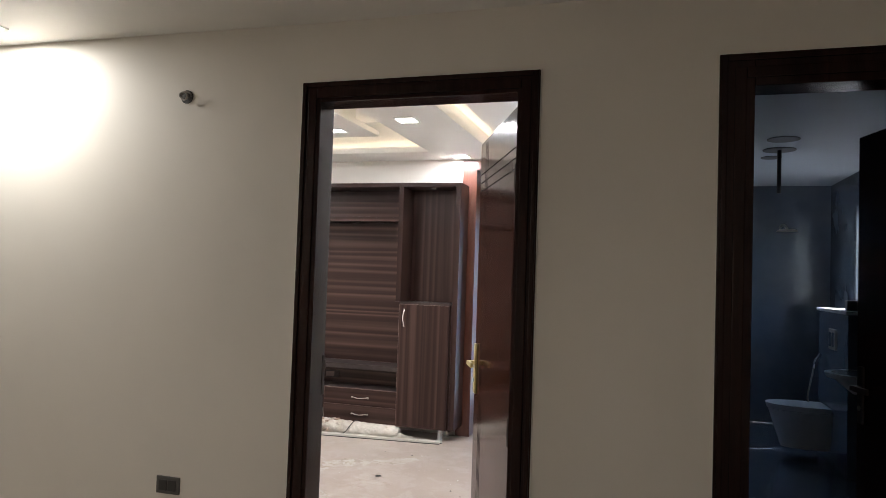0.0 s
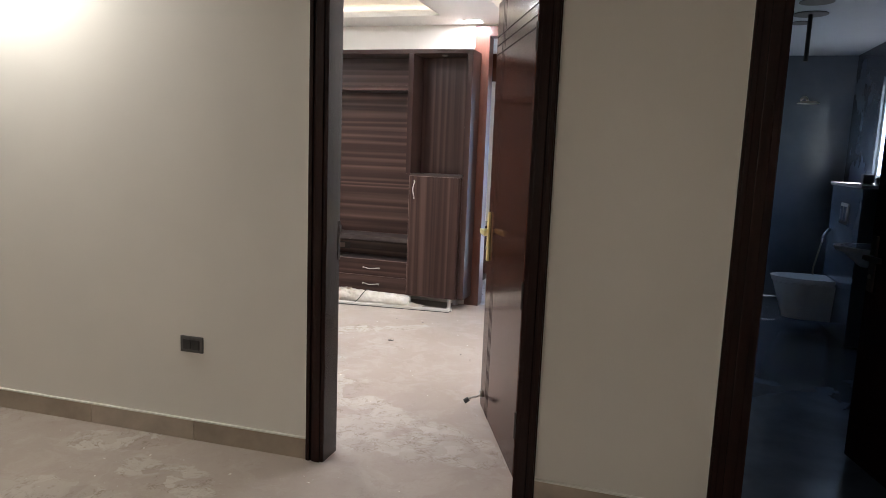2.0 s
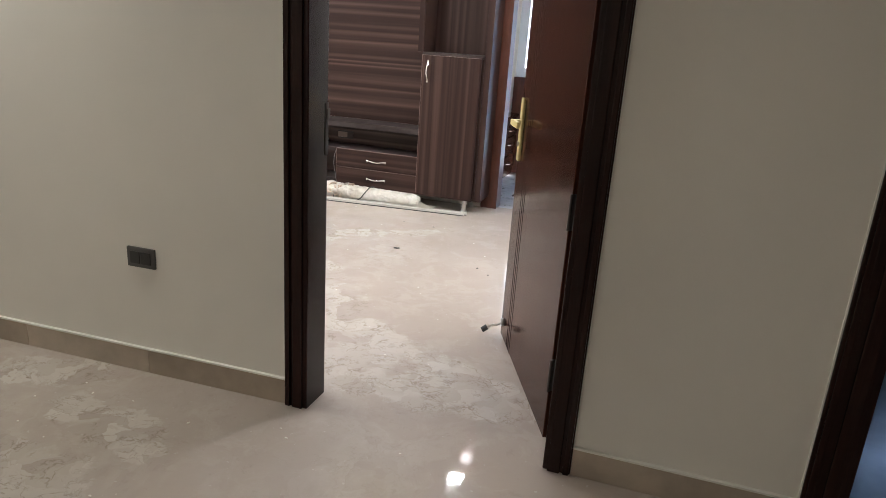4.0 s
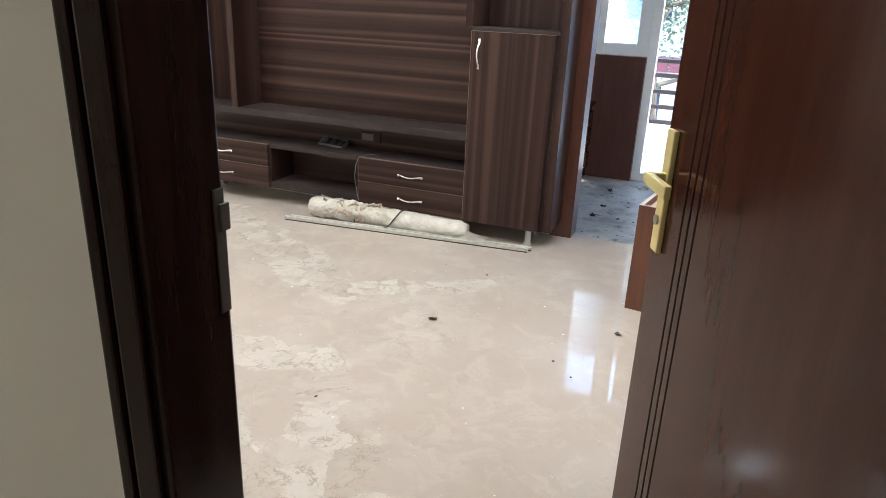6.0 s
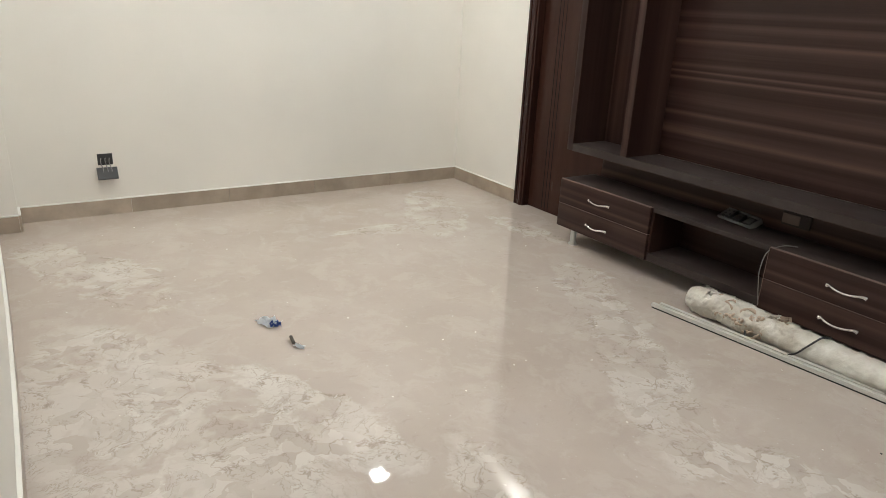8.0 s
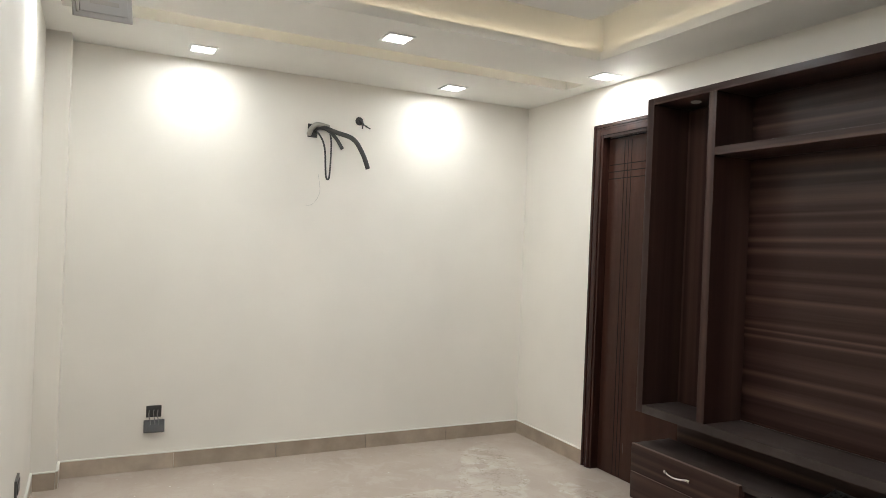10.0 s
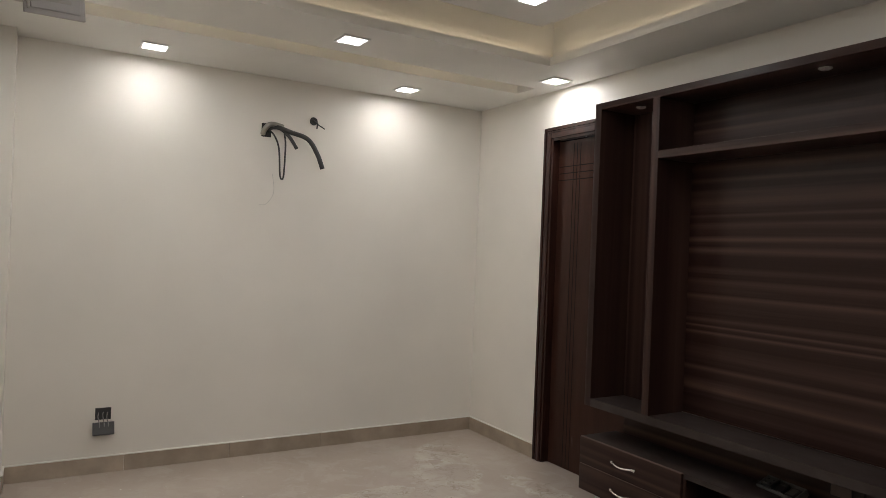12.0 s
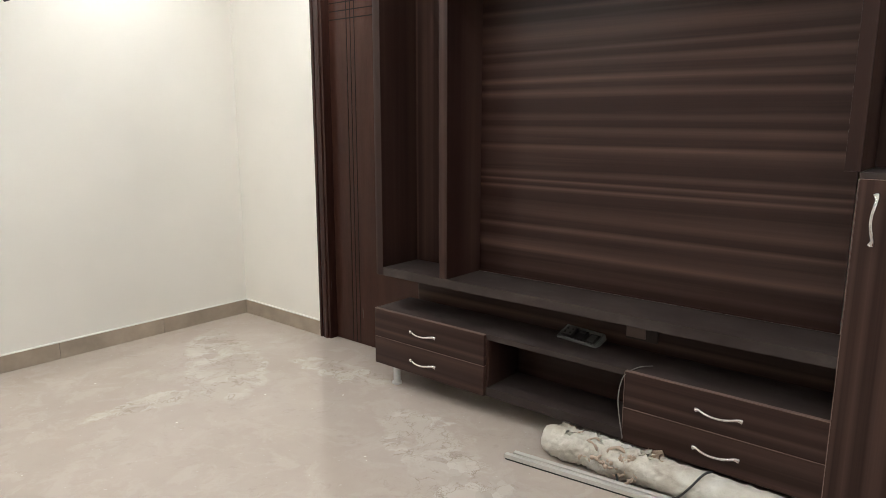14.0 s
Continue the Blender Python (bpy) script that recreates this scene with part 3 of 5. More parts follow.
def lever(t, x, z, side, mat):
    """Back plate and lever; side is +1 for the show face."""
    y = 0.018 * side
    ys = sorted((y, y + 0.012 * side))
    p = part("back_plate", boxes((x - 0.021, x + 0.021, ys[0], ys[1], z - 0.16, z + 0.10), bevel=0.004), mat, t, "brass back plate in yellow film")
    ya = sorted((y, y + 0.052 * side))
    yb = sorted((y + 0.038 * side, y + 0.052 * side))
    bm = boxes((x - 0.011, x + 0.011, ya[0], ya[1], z - 0.011, z + 0.011), (x - 0.125, x - 0.0105, yb[0], yb[1], z - 0.013, z + 0.013), bevel=0.003)
    part("lever", bm, mat, t, "brass lever in yellow film")
    bm = bmesh.new()
    cyl(bm, 0.011, 0.006, Matrix.Translation((x, y + 0.014 * side, z - 0.09)) @ Matrix.Rotation(math.pi / 2, 4, "X"))
    part("keyhole", bm, M_STEEL, t)


hx, hy, fx, fy = -0.272, 2.664, -0.618, 3.450
LEAF = math.hypot(fx - hx, fy - hy)
leaf_1 = grooved_leaf("door_1", "open polished brown door with cut grooves and brass levers", LEAF, 2.15, Matrix())
lever(leaf_1, LEAF - 0.045, 0.985, 1, M_GOLD)
lever(leaf_1, LEAF - 0.045, 0.985, -1, M_GOLD)
for z in (0.25, 0.81, 1.85):
    bm = boxes((-0.0025, 0.001, -0.012, 0.016, z - 0.058, z + 0.058))
    cyl(bm, 0.0055, 0.116, Matrix.Translation((-0.004, 0.020, z)))
    part("hinge", bm, M_BRONZE, leaf_1)
bm = bmesh.new()
cyl(bm, 0.018, 0.012, Matrix.Translation((LEAF - 0.05, 0.024, 0.088)) @ Matrix.Rotation(math.pi / 2, 4, "X"))
tube(bm, [(LEAF - 0.05, 0.02, 0.088), (LEAF - 0.04, 0.05, 0.066), (LEAF - 0.025, 0.06, 0.062), (LEAF - 0.012, 0.09, 0.042)], 0.006, 10)
stop = part("door_stop", bm, M_STEEL, leaf_1, "steel fold-down door stop", smooth=True)
bm = bmesh.new()
cyl(bm, 0.013, 0.028, Matrix.Translation((LEAF - 0.009, 0.096, 0.036)) @ Matrix.Rotation(radians(55), 4, "X"))
part("rubber_tip", bm, M_DARK, stop)
leaf_1.matrix_world = pose(hx, hy, 0, 0, 0, math.degrees(math.atan2(fy - hy, fx - hx)))

leaf_3 = grooved_leaf("door_3", "closed brown veneered door with cut grooves", 0.84, 2.155, pose(-3.795, BY + 0.06, 0, 0, 0, 180), 0.002, M_DOOR_DULL)
bath_leaf = thing("door_2", (0, 0, 0), "open dark bathroom door with a lever", "door", kind="structure")
part("leaf", boxes((0, 0.87, -0.018, 0.018, 0.012, 2.15), bevel=0.003), M_FRAME, bath_leaf)
lever(bath_leaf, 0.825, 0.985, 1, M_BRONZE)
bath_leaf.matrix_world = pose(1.40, 2.668, 0, 0, 0, 103.6)


# ---- skirting ----
def skirting(name, along, a, b, at, face, label):
    """Marble skirting pieces from a to b along x or y, on the wall plane at; face is the side they show."""
    t = thing(name, (0, 0, 0), label, "skirting", kind="structure")
    d0, d1 = sorted((at, at + 0.012 * face))
    n = max(1, round(abs(b - a) / 0.62))
    w = (b - a) / n
    ks = list(range(n))
    for k in ks:
        p0, p1 = a + k * w + 0.001, a + (k + 1) * w - 0.001
        bm = boxes((p0, p1, d0, d1, 0, 0.094) if along == "x" else (d0, d1, p0, p1, 0, 0.094), bevel=0.0015)
        part("skirting_tile", bm, M_SKIRT, t)
    e0, e1 = sorted((at, at + 0.0135 * face))
    bead = boxes((a, b, e0, e1, 0.094, 0.1015) if along == "x" else (e0, e1, a, b, 0.094, 0.1015), bevel=0.002)
    part("filler_bead", bead, M_BEAD, t, "white filler line on top")
    return t


skew(skirting("baseboard_1", "x", -4.1, DA[0], AY0, -1, "beige marble skirting of the bedroom with a white filler line"))
skirting("baseboard_2", "x", DA[1], DB[0], AY0, -1, "beige marble skirting of the bedroom between the doors")
skirting("baseboard_3", "y", 2.75, BY, LX, 1, "beige marble skirting of the living room with a white filler line")
skirting("baseboard_4", "x", LX + 0.013, -4.73, BY, -1, "beige marble skirting beside the closed door")
swell(skirting("baseboard_5", "x", -5.37, DA[0], AY1, 1, "beige marble skirting along the doorway wall"))
skirting("baseboard_6", "x", LX + 0.013, -5.37, 2.75, 1, "short beige marble skirting on the pillar")
skirting("baseboard_8", "y", AY1 + 0.013, 2.75, -5.37, 1, "short beige marble skirting on the pillar side")
skirting("baseboard_7", "y", AY1 + 0.2, BY, RX, -1, "beige marble skirting behind the open door")

# ---- television unit ----
M_LEG = material("brushed_leg_metal", (0.72, 0.71, 0.69), 0.34, 0.7)
M_ZINC = paint("dull_zinc", (0.17, 0.165, 0.155), 0.5, 0.2)
M_EDGE = material("brown_edge_band", (0.15, 0.10, 0.082), 0.4)


def dusty_laminate():
    m = material("dusty_dark_laminate", (0.05, 0.04, 0.036), 0.55, gloss=0.25)
    g = Graph(m)
    v = g.coords((0.6, 1, 1))
    g.color(g.ramp(g.noise(v, 6, 6, 0.65), [(0.3, (0.024, 0.015, 0.013)), (0.55, (0.042, 0.031, 0.028)), (0.75, (0.068, 0.055, 0.050))]))
    return m


M_DUST = dusty_laminate()
tv = thing("tv_unit", (-2.63, 5.69, 0), "dark streaked laminate television wall unit with drawers and niches", "wall unit")
F, K = 5.555, BY - 0.024
UL, UR = -3.935, -1.34


def board(name, *b, mat=None, label="", bevel=0.0015, parent=None):
    return part(name, boxes(b, bevel=bevel), mat or M_UNIT_H, parent or tv, label)


board("side_panel", UL, UL + 0.047, F, K, 0.567, 2.25, mat=M_UNIT_V)
board("side_panel", UR - 0.047, UR, F, K, 0.10, 2.25, mat=M_UNIT_V)
board("top_board", UL + 0.047, UR - 0.047, F, K, 2.214, 2.25)
board("divider", -3.518, -3.472, F, K, 0.61, 2.214, mat=M_UNIT_V)
board("divider", -1.912, -1.868, F, K, 1.19, 2.214, mat=M_UNIT_V)
board("upper_shelf", -3.472, -1.912, F, K - 0.012, 1.904, 1.943)
board("lower_board", UL + 0.047, -1.865, F, K - 0.012, 0.567, 0.61, mat=M_DUST)
board("back_panel", -3.472, -1.912, K - 0.012, K, 0.61, 2.214, label="dark laminate back panel with level streaks")
board("back_panel", UL + 0.047, -3.518, K - 0.012, K, 0.61, 2.214, mat=M_UNIT_V)
board("back_panel", -1.868, UR - 0.047, K - 0.012, K, 1.19, 2.214, mat=M_UNIT_V)
board("back_panel", -3.88, -1.866, K - 0.012, K, 0.10, 0.60)
board("base_top", UL, -1.866, F, K - 0.014, 0.368, 0.394, mat=M_DUST)
board("base_bottom", UL, -1.866, F + 0.002, K - 0.014, 0.10, 0.142, mat=M_DUST)
board("base_side", UL, UL + 0.02, F + 0.004, K - 0.014, 0.142, 0.368, mat=M_UNIT_V)
for x in (-3.248, -2.575):
    board("base_divider", x, x + 0.018, F + 0.004, K - 0.014, 0.142, 0.368, mat=M_UNIT_V)


def arch_handle(x, y, z, along, parent, half=0.08):
    """Slim waved chrome pull with two flat feet."""
    bm = bmesh.new()
    pts = [(-1.0, 0.004, 0.0), (-0.82, 0.010, 0.05), (-0.55, 0.026, 0.03), (-0.2, 0.030, -0.03), (0.2, 0.030, -0.03), (0.55, 0.026, 0.03), (0.82, 0.010, 0.05), (1.0, 0.004, 0.0)]
    world_pts = [(x + a * half, y - d, z + w * 0.07) if along == "x" else (x + w * 0.07, y - d, z + a * half) for a, d, w in pts]
    tube(bm, smooth_path(world_pts, 4), lambda k: 0.0052 + 0.0058 * abs(2 * k - 1) ** 2.5, 8)
    part("handle", bm, M_CHROME, parent, "chrome waved handle", smooth=True)


for x0, x1, hc in ((UL, -3.240, -3.602), (-2.566, -1.868, -2.208)):
    for z0, z1, hz in ((0.103, 0.243, 0.172), (0.247, 0.391, 0.318)):
        d = board("drawer_front", x0, x1, F - 0.018, F + 0.001, z0, z1)
        arch_handle(hc, F - 0.018, hz, "x", d)
    part("edge_band", boxes((x0, x1, F - 0.0165, F, 0.2438, 0.2462)), M_EDGE, tv, "thin paler edge between the drawers")
    part("edge_band", boxes((x0, x1, F - 0.0165, F, 0.3912, 0.3945)), M_EDGE, tv, "thin paler edge over the drawers")
board("cabinet_body", -1.866, UR - 0.048, F + 0.001, K - 0.014, 0.10, 1.170, mat=M_UNIT_V)
board("cabinet_top", -1.866, UR - 0.048, F - 0.018, K - 0.013, 1.171, 1.19, mat=M_DUST)
cab_door = board("cabinet_door", -1.866, -1.405, F - 0.019, F - 0.001, 0.10, 1.169, mat=M_UNIT_V)
part("edge_band", boxes((-1.8685, -1.8662, F - 0.0185, F, 0.101, 1.169)), M_EDGE, tv, "thin paler upright edge of the cabinet door")
part("edge_band", boxes((-2.5684, -2.5662, F - 0.0175, F, 0.104, 0.390)), M_EDGE, tv, "thin paler upright edge of the drawers")
part("edge_band", boxes((-1.866, -1.405, F - 0.0186, F - 0.001, 1.1692, 1.1708)), M_EDGE, tv, "thin paler edge over the cabinet door")
arch_handle(-1.818, F - 0.019, 1.052, "z", cab_door, 0.076)
for x, y in ((-3.826, 5.582), (-2.56, 5.60), (-1.475, 5.60), (-3.826, 5.79), (-1.475, 5.79)):
    bm = bmesh.new()
    cyl(bm, 0.018, 0.092, Matrix.Translation((x, y, 0.054)))
    cyl(bm, 0.025, 0.010, Matrix.Translation((x, y, 0.005)))
    part("leg", bm, M_LEG, tv, "round chrome leg", smooth=False)
for x in (-3.70, -2.70, -1.62):
    bm = bmesh.new()
    cyl(bm, 0.026, 0.006, Matrix.Translation((x, 5.66, 2.2105)))
    cyl(bm, 0.017, 0.010, Matrix.Translation((x, 5.66, 2.208)))
    part("spot_lamp", bm, M_BACK, tv, "small round unlit spotlight")

# socket box left lying on the base, a second socket at the back
sb = thing("socket_box", (-2.86, 5.76, 0.394), "loose dark metal socket box with modules lying on the unit", "socket")
rot = pose(-2.87, 5.755, 0.396, 24, 0, -8)
bm = boxes((-0.10, 0.10, -0.042, -0.036, 0, 0.03), (-0.10, 0.10, 0.036, 0.042, 0, 0.03), (-0.10, -0.094, -0.036, 0.036, 0, 0.03), (0.094, 0.10, -0.036, 0.036, 0, 0.03), (-0.094, 0.094, -0.036, 0.036, 0, 0.004))
bm.transform(rot)
part("tray", bm, M_ZINC, sb)
bm = boxes((-0.085, -0.03, -0.03, 0.03, 0.004, 0.034), (-0.02, 0.025, -0.03, 0.028, 0.004, 0.030), (0.035, 0.085, -0.028, 0.03, 0.004, 0.024), bevel=0.003)
bm.transform(rot)
part("module", bm, M_SWITCH_DARK, sb)
for spec in ((-0.078, -0.037, -0.024, 0.024, 0.034, 0.0365), (0.045, 0.075, -0.02, 0.022, 0.024, 0.0265), (-0.012, 0.017, 0.008, 0.022, 0.030, 0.0325)):
    bm = boxes(spec, bevel=0.001)
    bm.transform(rot)
    part("socket_face", bm, M_SWITCH, sb)
bm = bmesh.new()
for x in (-0.072, -0.045):
    for y in (-0.012, 0.012):
        cyl(bm, 0.005, 0.002, Matrix.Translation((x, y, 0.0372)), seg=10)
bm.transform(rot)
part("pin_hole", bm, M_DARK, sb)
sb2 = thing("wall_socket", (-2.62, K - 0.02, 0.46), "small grey socket plate on the unit back", "socket")
part("plate", boxes((-2.69, -2.55, K - 0.024, K - 0.0122, 0.435, 0.50), bevel=0.003), M_DUST, sb2)
part("insert", boxes((-2.685, -2.60, K - 0.029, K - 0.024, 0.445, 0.49), bevel=0.002), M_EDGE, sb2)
cord = thing("cord", (-2.57, 5.55, 0.39), "thin black cord hanging over the drawer front", "cable")
bm = bmesh.new()
tube(bm, smooth_path([(-2.50, 5.64, 0.400), (-2.535, 5.58, 0.402), (-2.57, 5.532, 0.37), (-2.585, 5.528, 0.28), (-2.575, 5.528, 0.20), (-2.56, 5.530, 0.12)], 6), 0.0022, 6)
part("wire", bm, M_CABLE_GREY, cord, smooth=True)

# ---- things on the living room floor ----
roll = thing("plastic_roll", (-2.3, 5.52, 0), "rolled dusty white plastic sheet tied with cord", "plastic roll")


def gathers(k):
    """How gathered the film is along the roll: most around the knot, taut further on."""
    return 1.6 * math.exp(-((k - 0.24) / 0.20) ** 2) + 0.5


def blob_roll(p0, p1, r0, r1, seed, rings=190, seg=56, amp=0.30):
    bm = bmesh.new()
    p0, p1 = Vector(p0), Vector(p1)
    axis = (p1 - p0).normalized()
    side = axis.cross(Vector((0, 0, 1))).normalized()
    prev = None
    for i in range(rings + 1):
        k = i / rings
        c = p0.lerp(p1, k)
        r = r0 + (r1 - r0) * k
        r *= min(1.0, 0.72 + 6 * k, 0.72 + 6 * (1 - k))
        ring = []
        for j in range(seg):
            a = 2 * math.pi * j / seg
            q = Vector((k * 9 + seed, math.cos(a) * 0.9, math.sin(a) * 0.9))
            f = 1 + amp * 0.4 * gathers(k) * (noise.noise(q * 1.6) + 0.55 * noise.noise(q * 4.1) + 0.3 * abs(noise.noise(q * 9.0))) + 0.035 * math.sin(k * 95 + 4 * noise.noise(q * 2))
            f += 0.10 * gathers(k) * (abs(noise.noise(q * 17.0)) + abs(noise.noise(q * 31.0)) - 0.35)
            p = c + (side * math.cos(a) + Vector((0, 0, 1)) * math.sin(a)) * r * f
            p.z = max(p.z, 0.003)
            ring.append(bm.verts.new(p))
        if prev:
            for j in range(seg):
                bm.faces.new((prev[j], prev[(j + 1) % seg], ring[(j + 1) % seg], ring[j]))
        else:
            bm.faces.new(ring[::-1])
        prev = ring
    bm.faces.new(prev)
    return bm


part("sheet", blob_roll((-2.85, 5.450, 0.064), (-1.81, 5.486, 0.056), 0.064, 0.054, 2.0), M_WRAP, roll, smooth=True)
# loose tail of the sheet
bm = bmesh.new()
n, mrow = 12, 9
grid = []
for i in range(n):
    row = []
    for j in range(mrow):
        u, w = i / (n - 1), j / (mrow - 1)
        x = -1.86 + 0.17 * u + 0.01 * math.sin(7 * w)
        y = 5.432 + 0.10 * w + 0.03 * u * (w - 0.5)
        z = 0.006 + (0.07 * (1 - u) * math.sin(math.pi * w)) + 0.02 * u * abs(noise.noise(Vector((u * 4, w * 5, 1)))) + 0.012 * u
        row.append(bm.verts.new((x, y, z)))
    grid.append(row)
for i in range(n - 1):
    for j in range(mrow - 1):
        bm.faces.new((grid[i][j], grid[i + 1][j], grid[i + 1][j + 1], grid[i][j + 1]))
bmesh.ops.solidify(bm, geom=bm.faces[:], thickness=0.0015)
part("tail", bm, M_WRAP, roll, smooth=True)
bm = bmesh.new()
rng = random.Random(4)
for k in range(26):
    cx, cy, cz = -2.56 + rng.uniform(-0.09, 0.10), 5.412 + rng.uniform(-0.01, 0.03), 0.03 + rng.uniform(0, 0.085)
    rr = rng.uniform(0.010, 0.030)
    ph, tl = rng.uniform(0, 6), rng.uniform(-0.8, 0.8)
    tube(bm, [(cx + rr * math.cos(a + ph) * 1.3, cy - 0.012 + 0.4 * rr * math.sin(a + ph), max(0.008, cz + rr * math.sin(a + ph + tl))) for a in [i * 0.45 for i in range(7)]], lambda u, w=rng.uniform(0.004, 0.009): w * (0.5 + math.sin(math.pi * u)) * (0.8 + 0.4 * math.sin(9 * u)), 7)
part("knot", bm, M_KNOT, roll, "twisted plastic knot", smooth=True)
rng = random.Random(21)
for k in range(15):
    u = rng.uniform(0.06, 0.50)
    c = Vector((-2.85, 5.450, 0.064)).lerp(Vector((-1.81, 5.486, 0.056)), u)
    lean, turn, length, high = rng.uniform(-0.9, 0.5), rng.uniform(-0.7, 0.9), rng.uniform(0.05, 0.11), rng.uniform(0.020, 0.042)
    bm = bmesh.new()
    rows = []
    for i in range(9):
        w = i / 8 - 0.5
        foot = c + Vector((w * length, w * length * turn * 0.4 - 0.045 * math.sin(lean), 0.048 * math.cos(lean)))
        wave = 0.010 * math.sin(11 * w + k * 2.1) + 0.006 * noise.noise(Vector((w * 9, k, 0)))
        tall = high * (1 - (2 * w) ** 2) * (0.75 + 0.5 * abs(noise.noise(Vector((w * 7, k * 1.7, 3)))))
        rows.append([bm.verts.new(foot + Vector((0.4 * wave * j, wave * j - math.sin(lean) * tall * j / 2, math.cos(lean) * tall * j / 2))) for j in range(3)])
    for p, q in zip(rows, rows[1:]):
        for j in range(2):
            bm.faces.new((p[j], q[j], q[j + 1], p[j + 1]))
    bmesh.ops.solidify(bm, geom=bm.faces[:], thickness=0.0012)
    part("frill", bm, M_WRAP if k % 4 else M_KNOT, roll, smooth=True)
tie = thing("tie_cord", (-2.33, 5.44, 0), "thin dark cord looped over the plastic roll", "cable")
bm = bmesh.new()
tube(bm, smooth_path([(-2.52, 5.405, 0.035), (-2.49, 5.372, 0.012), (-2.44, 5.352, 0.006), (-2.36, 5.372, 0.010), (-2.29, 5.398, 0.03), (-2.245, 5.405, 0.085), (-2.215, 5.44, 0.128), (-2.20, 5.485, 0.126)], 6), 0.0042, 8)
part("wire", bm, M_CABLE, tie, smooth=True)
for k, dy in enumerate((0.0, 0.034)):
    s = thing("metal_channel", (-2.18, 5.39, 0), "long pale aluminium channel strip lying on the floor", "metal strip", "metal strips on the floor")
    a, b = Vector((-2.945 + k * 0.02, 5.292 + dy, 0)), Vector((-1.432 + k * 0.012, 5.462 + dy, 0))
    ln = (b - a).length
    lie = Matrix.Translation(a) @ Matrix.Rotation(math.atan2(b.y - a.y, b.x - a.x), 4, "Z")
    bm = boxes((0, ln, -0.0105, 0.0105, 0.007, 0.024), bevel=0.002)
    bm.transform(lie)
    part("channel", bm, M_ALU, s)
    # dark inset foot: the shadow line under the channel, put in as a strip
    bm = boxes((0.004, ln - 0.004, -0.008, 0.008, 0.0, 0.0072))
    bm.transform(lie)
    part("gasket", bm, M_DARK, s, "dark strip put in for the shade under the channel")

# wooden drawer carcass standing on the floor
bx = thing("wooden_box", (-0.63, 5.27, 0), "brown laminated wooden box standing open on the floor", "box")
BX = pose(-0.818, 4.962, 0, 0, 0, -8.5)
W, D, HH = 0.37, 0.60, 0.50


def boxpart(name, spec, mat, label=""):
    bm = boxes(spec, bevel=0.0015)
    bm.transform(BX)
    part(name, bm, mat, bx, label)


boxpart("side_board", (0, W, 0, 0.018, 0, HH), M_PANEL)
boxpart("side_board", (0, W, D - 0.018, D, 0, HH), M_PANEL)
boxpart("side_board", (0, 0.018, 0.018, D - 0.018, 0, HH), M_PANEL)
boxpart("side_board", (W - 0.018, W, 0.018, D - 0.018, 0, HH), M_PANEL)
boxpart("lid_board", (0.0185, W - 0.0185, 0.0185, D - 0.0185, HH - 0.045, HH - 0.03), M_PINK, "pale pinkish recessed board")
for sp in ((0, W, 0, 0.018, HH + 0.0003, HH + 0.0025), (0, W, D - 0.018, D, HH + 0.0003, HH + 0.0025), (0, 0.018, 0.019, D - 0.019, HH + 0.0003, HH + 0.0025), (W - 0.018, W, 0.019, D - 0.019, HH + 0.0003, HH + 0.0025)):
    boxpart("edge_band", sp, M_PLY, "pale raw edge")

# litter
wrap = thing("wrapper", (-3.58, 3.61, 0), "crumpled blue and silver foil wrapper on the floor", "litter")


def crumple(cx, cy, w, d, h, seed, turn=0.0, n=9):
    bm = bmesh.new()
    g = []
    for i in range(n):
        row = []
        for j in range(n):
            u, v = i / (n - 1) - 0.5, j / (n - 1) - 0.5
            q = Vector((u * 3 + seed, v * 3, seed * 0.7))
            p = Vector((u * w * (1 + 0.25 * noise.noise(q * 2)), v * d * (1 + 0.25 * noise.noise(q * 1.7 + Vector((5, 0, 0)))), 0))
            p.rotate(Euler((0, 0, turn)))
            row.append(bm.verts.new((cx + p.x, cy + p.y, 0.003 + h * abs(noise.noise(q * 1.6)) * 1.6)))
        g.append(row)
    for i in range(n - 1):
        for j in range(n - 1):
            bm.faces.new((g[i][j], g[i + 1][j], g[i + 1][j + 1], g[i][j + 1]))
    bmesh.ops.solidify(bm, geom=bm.faces[:], thickness=0.001)
    return bm


part("foil", crumple(-3.595, 3.605, 0.10, 0.07, 0.022, 1.3, 0.3), M_FOIL, wrap)
part("printed_half", crumple(-3.552, 3.622, 0.036, 0.048, 0.024, 4.1, -0.2), M_FOIL_BLUE, wrap, "blue printed half")
scrap = thing("foil_scrap", (-3.35, 3.64, 0), "twisted dark and silver scrap on the floor", "litter")
bm = bmesh.new()
tube(bm, smooth_path([(-3.415, 3.640, 0.010), (-3.385, 3.632, 0.018), (-3.36, 3.632, 0.008)], 4), 0.0075, 6)
part("dark_end", bm, M_DEBRIS, scrap, smooth=True)
part("foil", crumple(-3.325, 3.642, 0.05, 0.022, 0.014, 7.7, 0.6, 6), M_FOIL, scrap)
chip = thing("plaster_chip", (-1.562, 4.425, 0), "small dark chip lying on the marble floor", "debris", "dark chips on the floor")
part("flake", crumple(-1.562, 4.425, 0.038, 0.026, 0.008, 2.2, 0.5, 5), M_DEBRIS, chip)
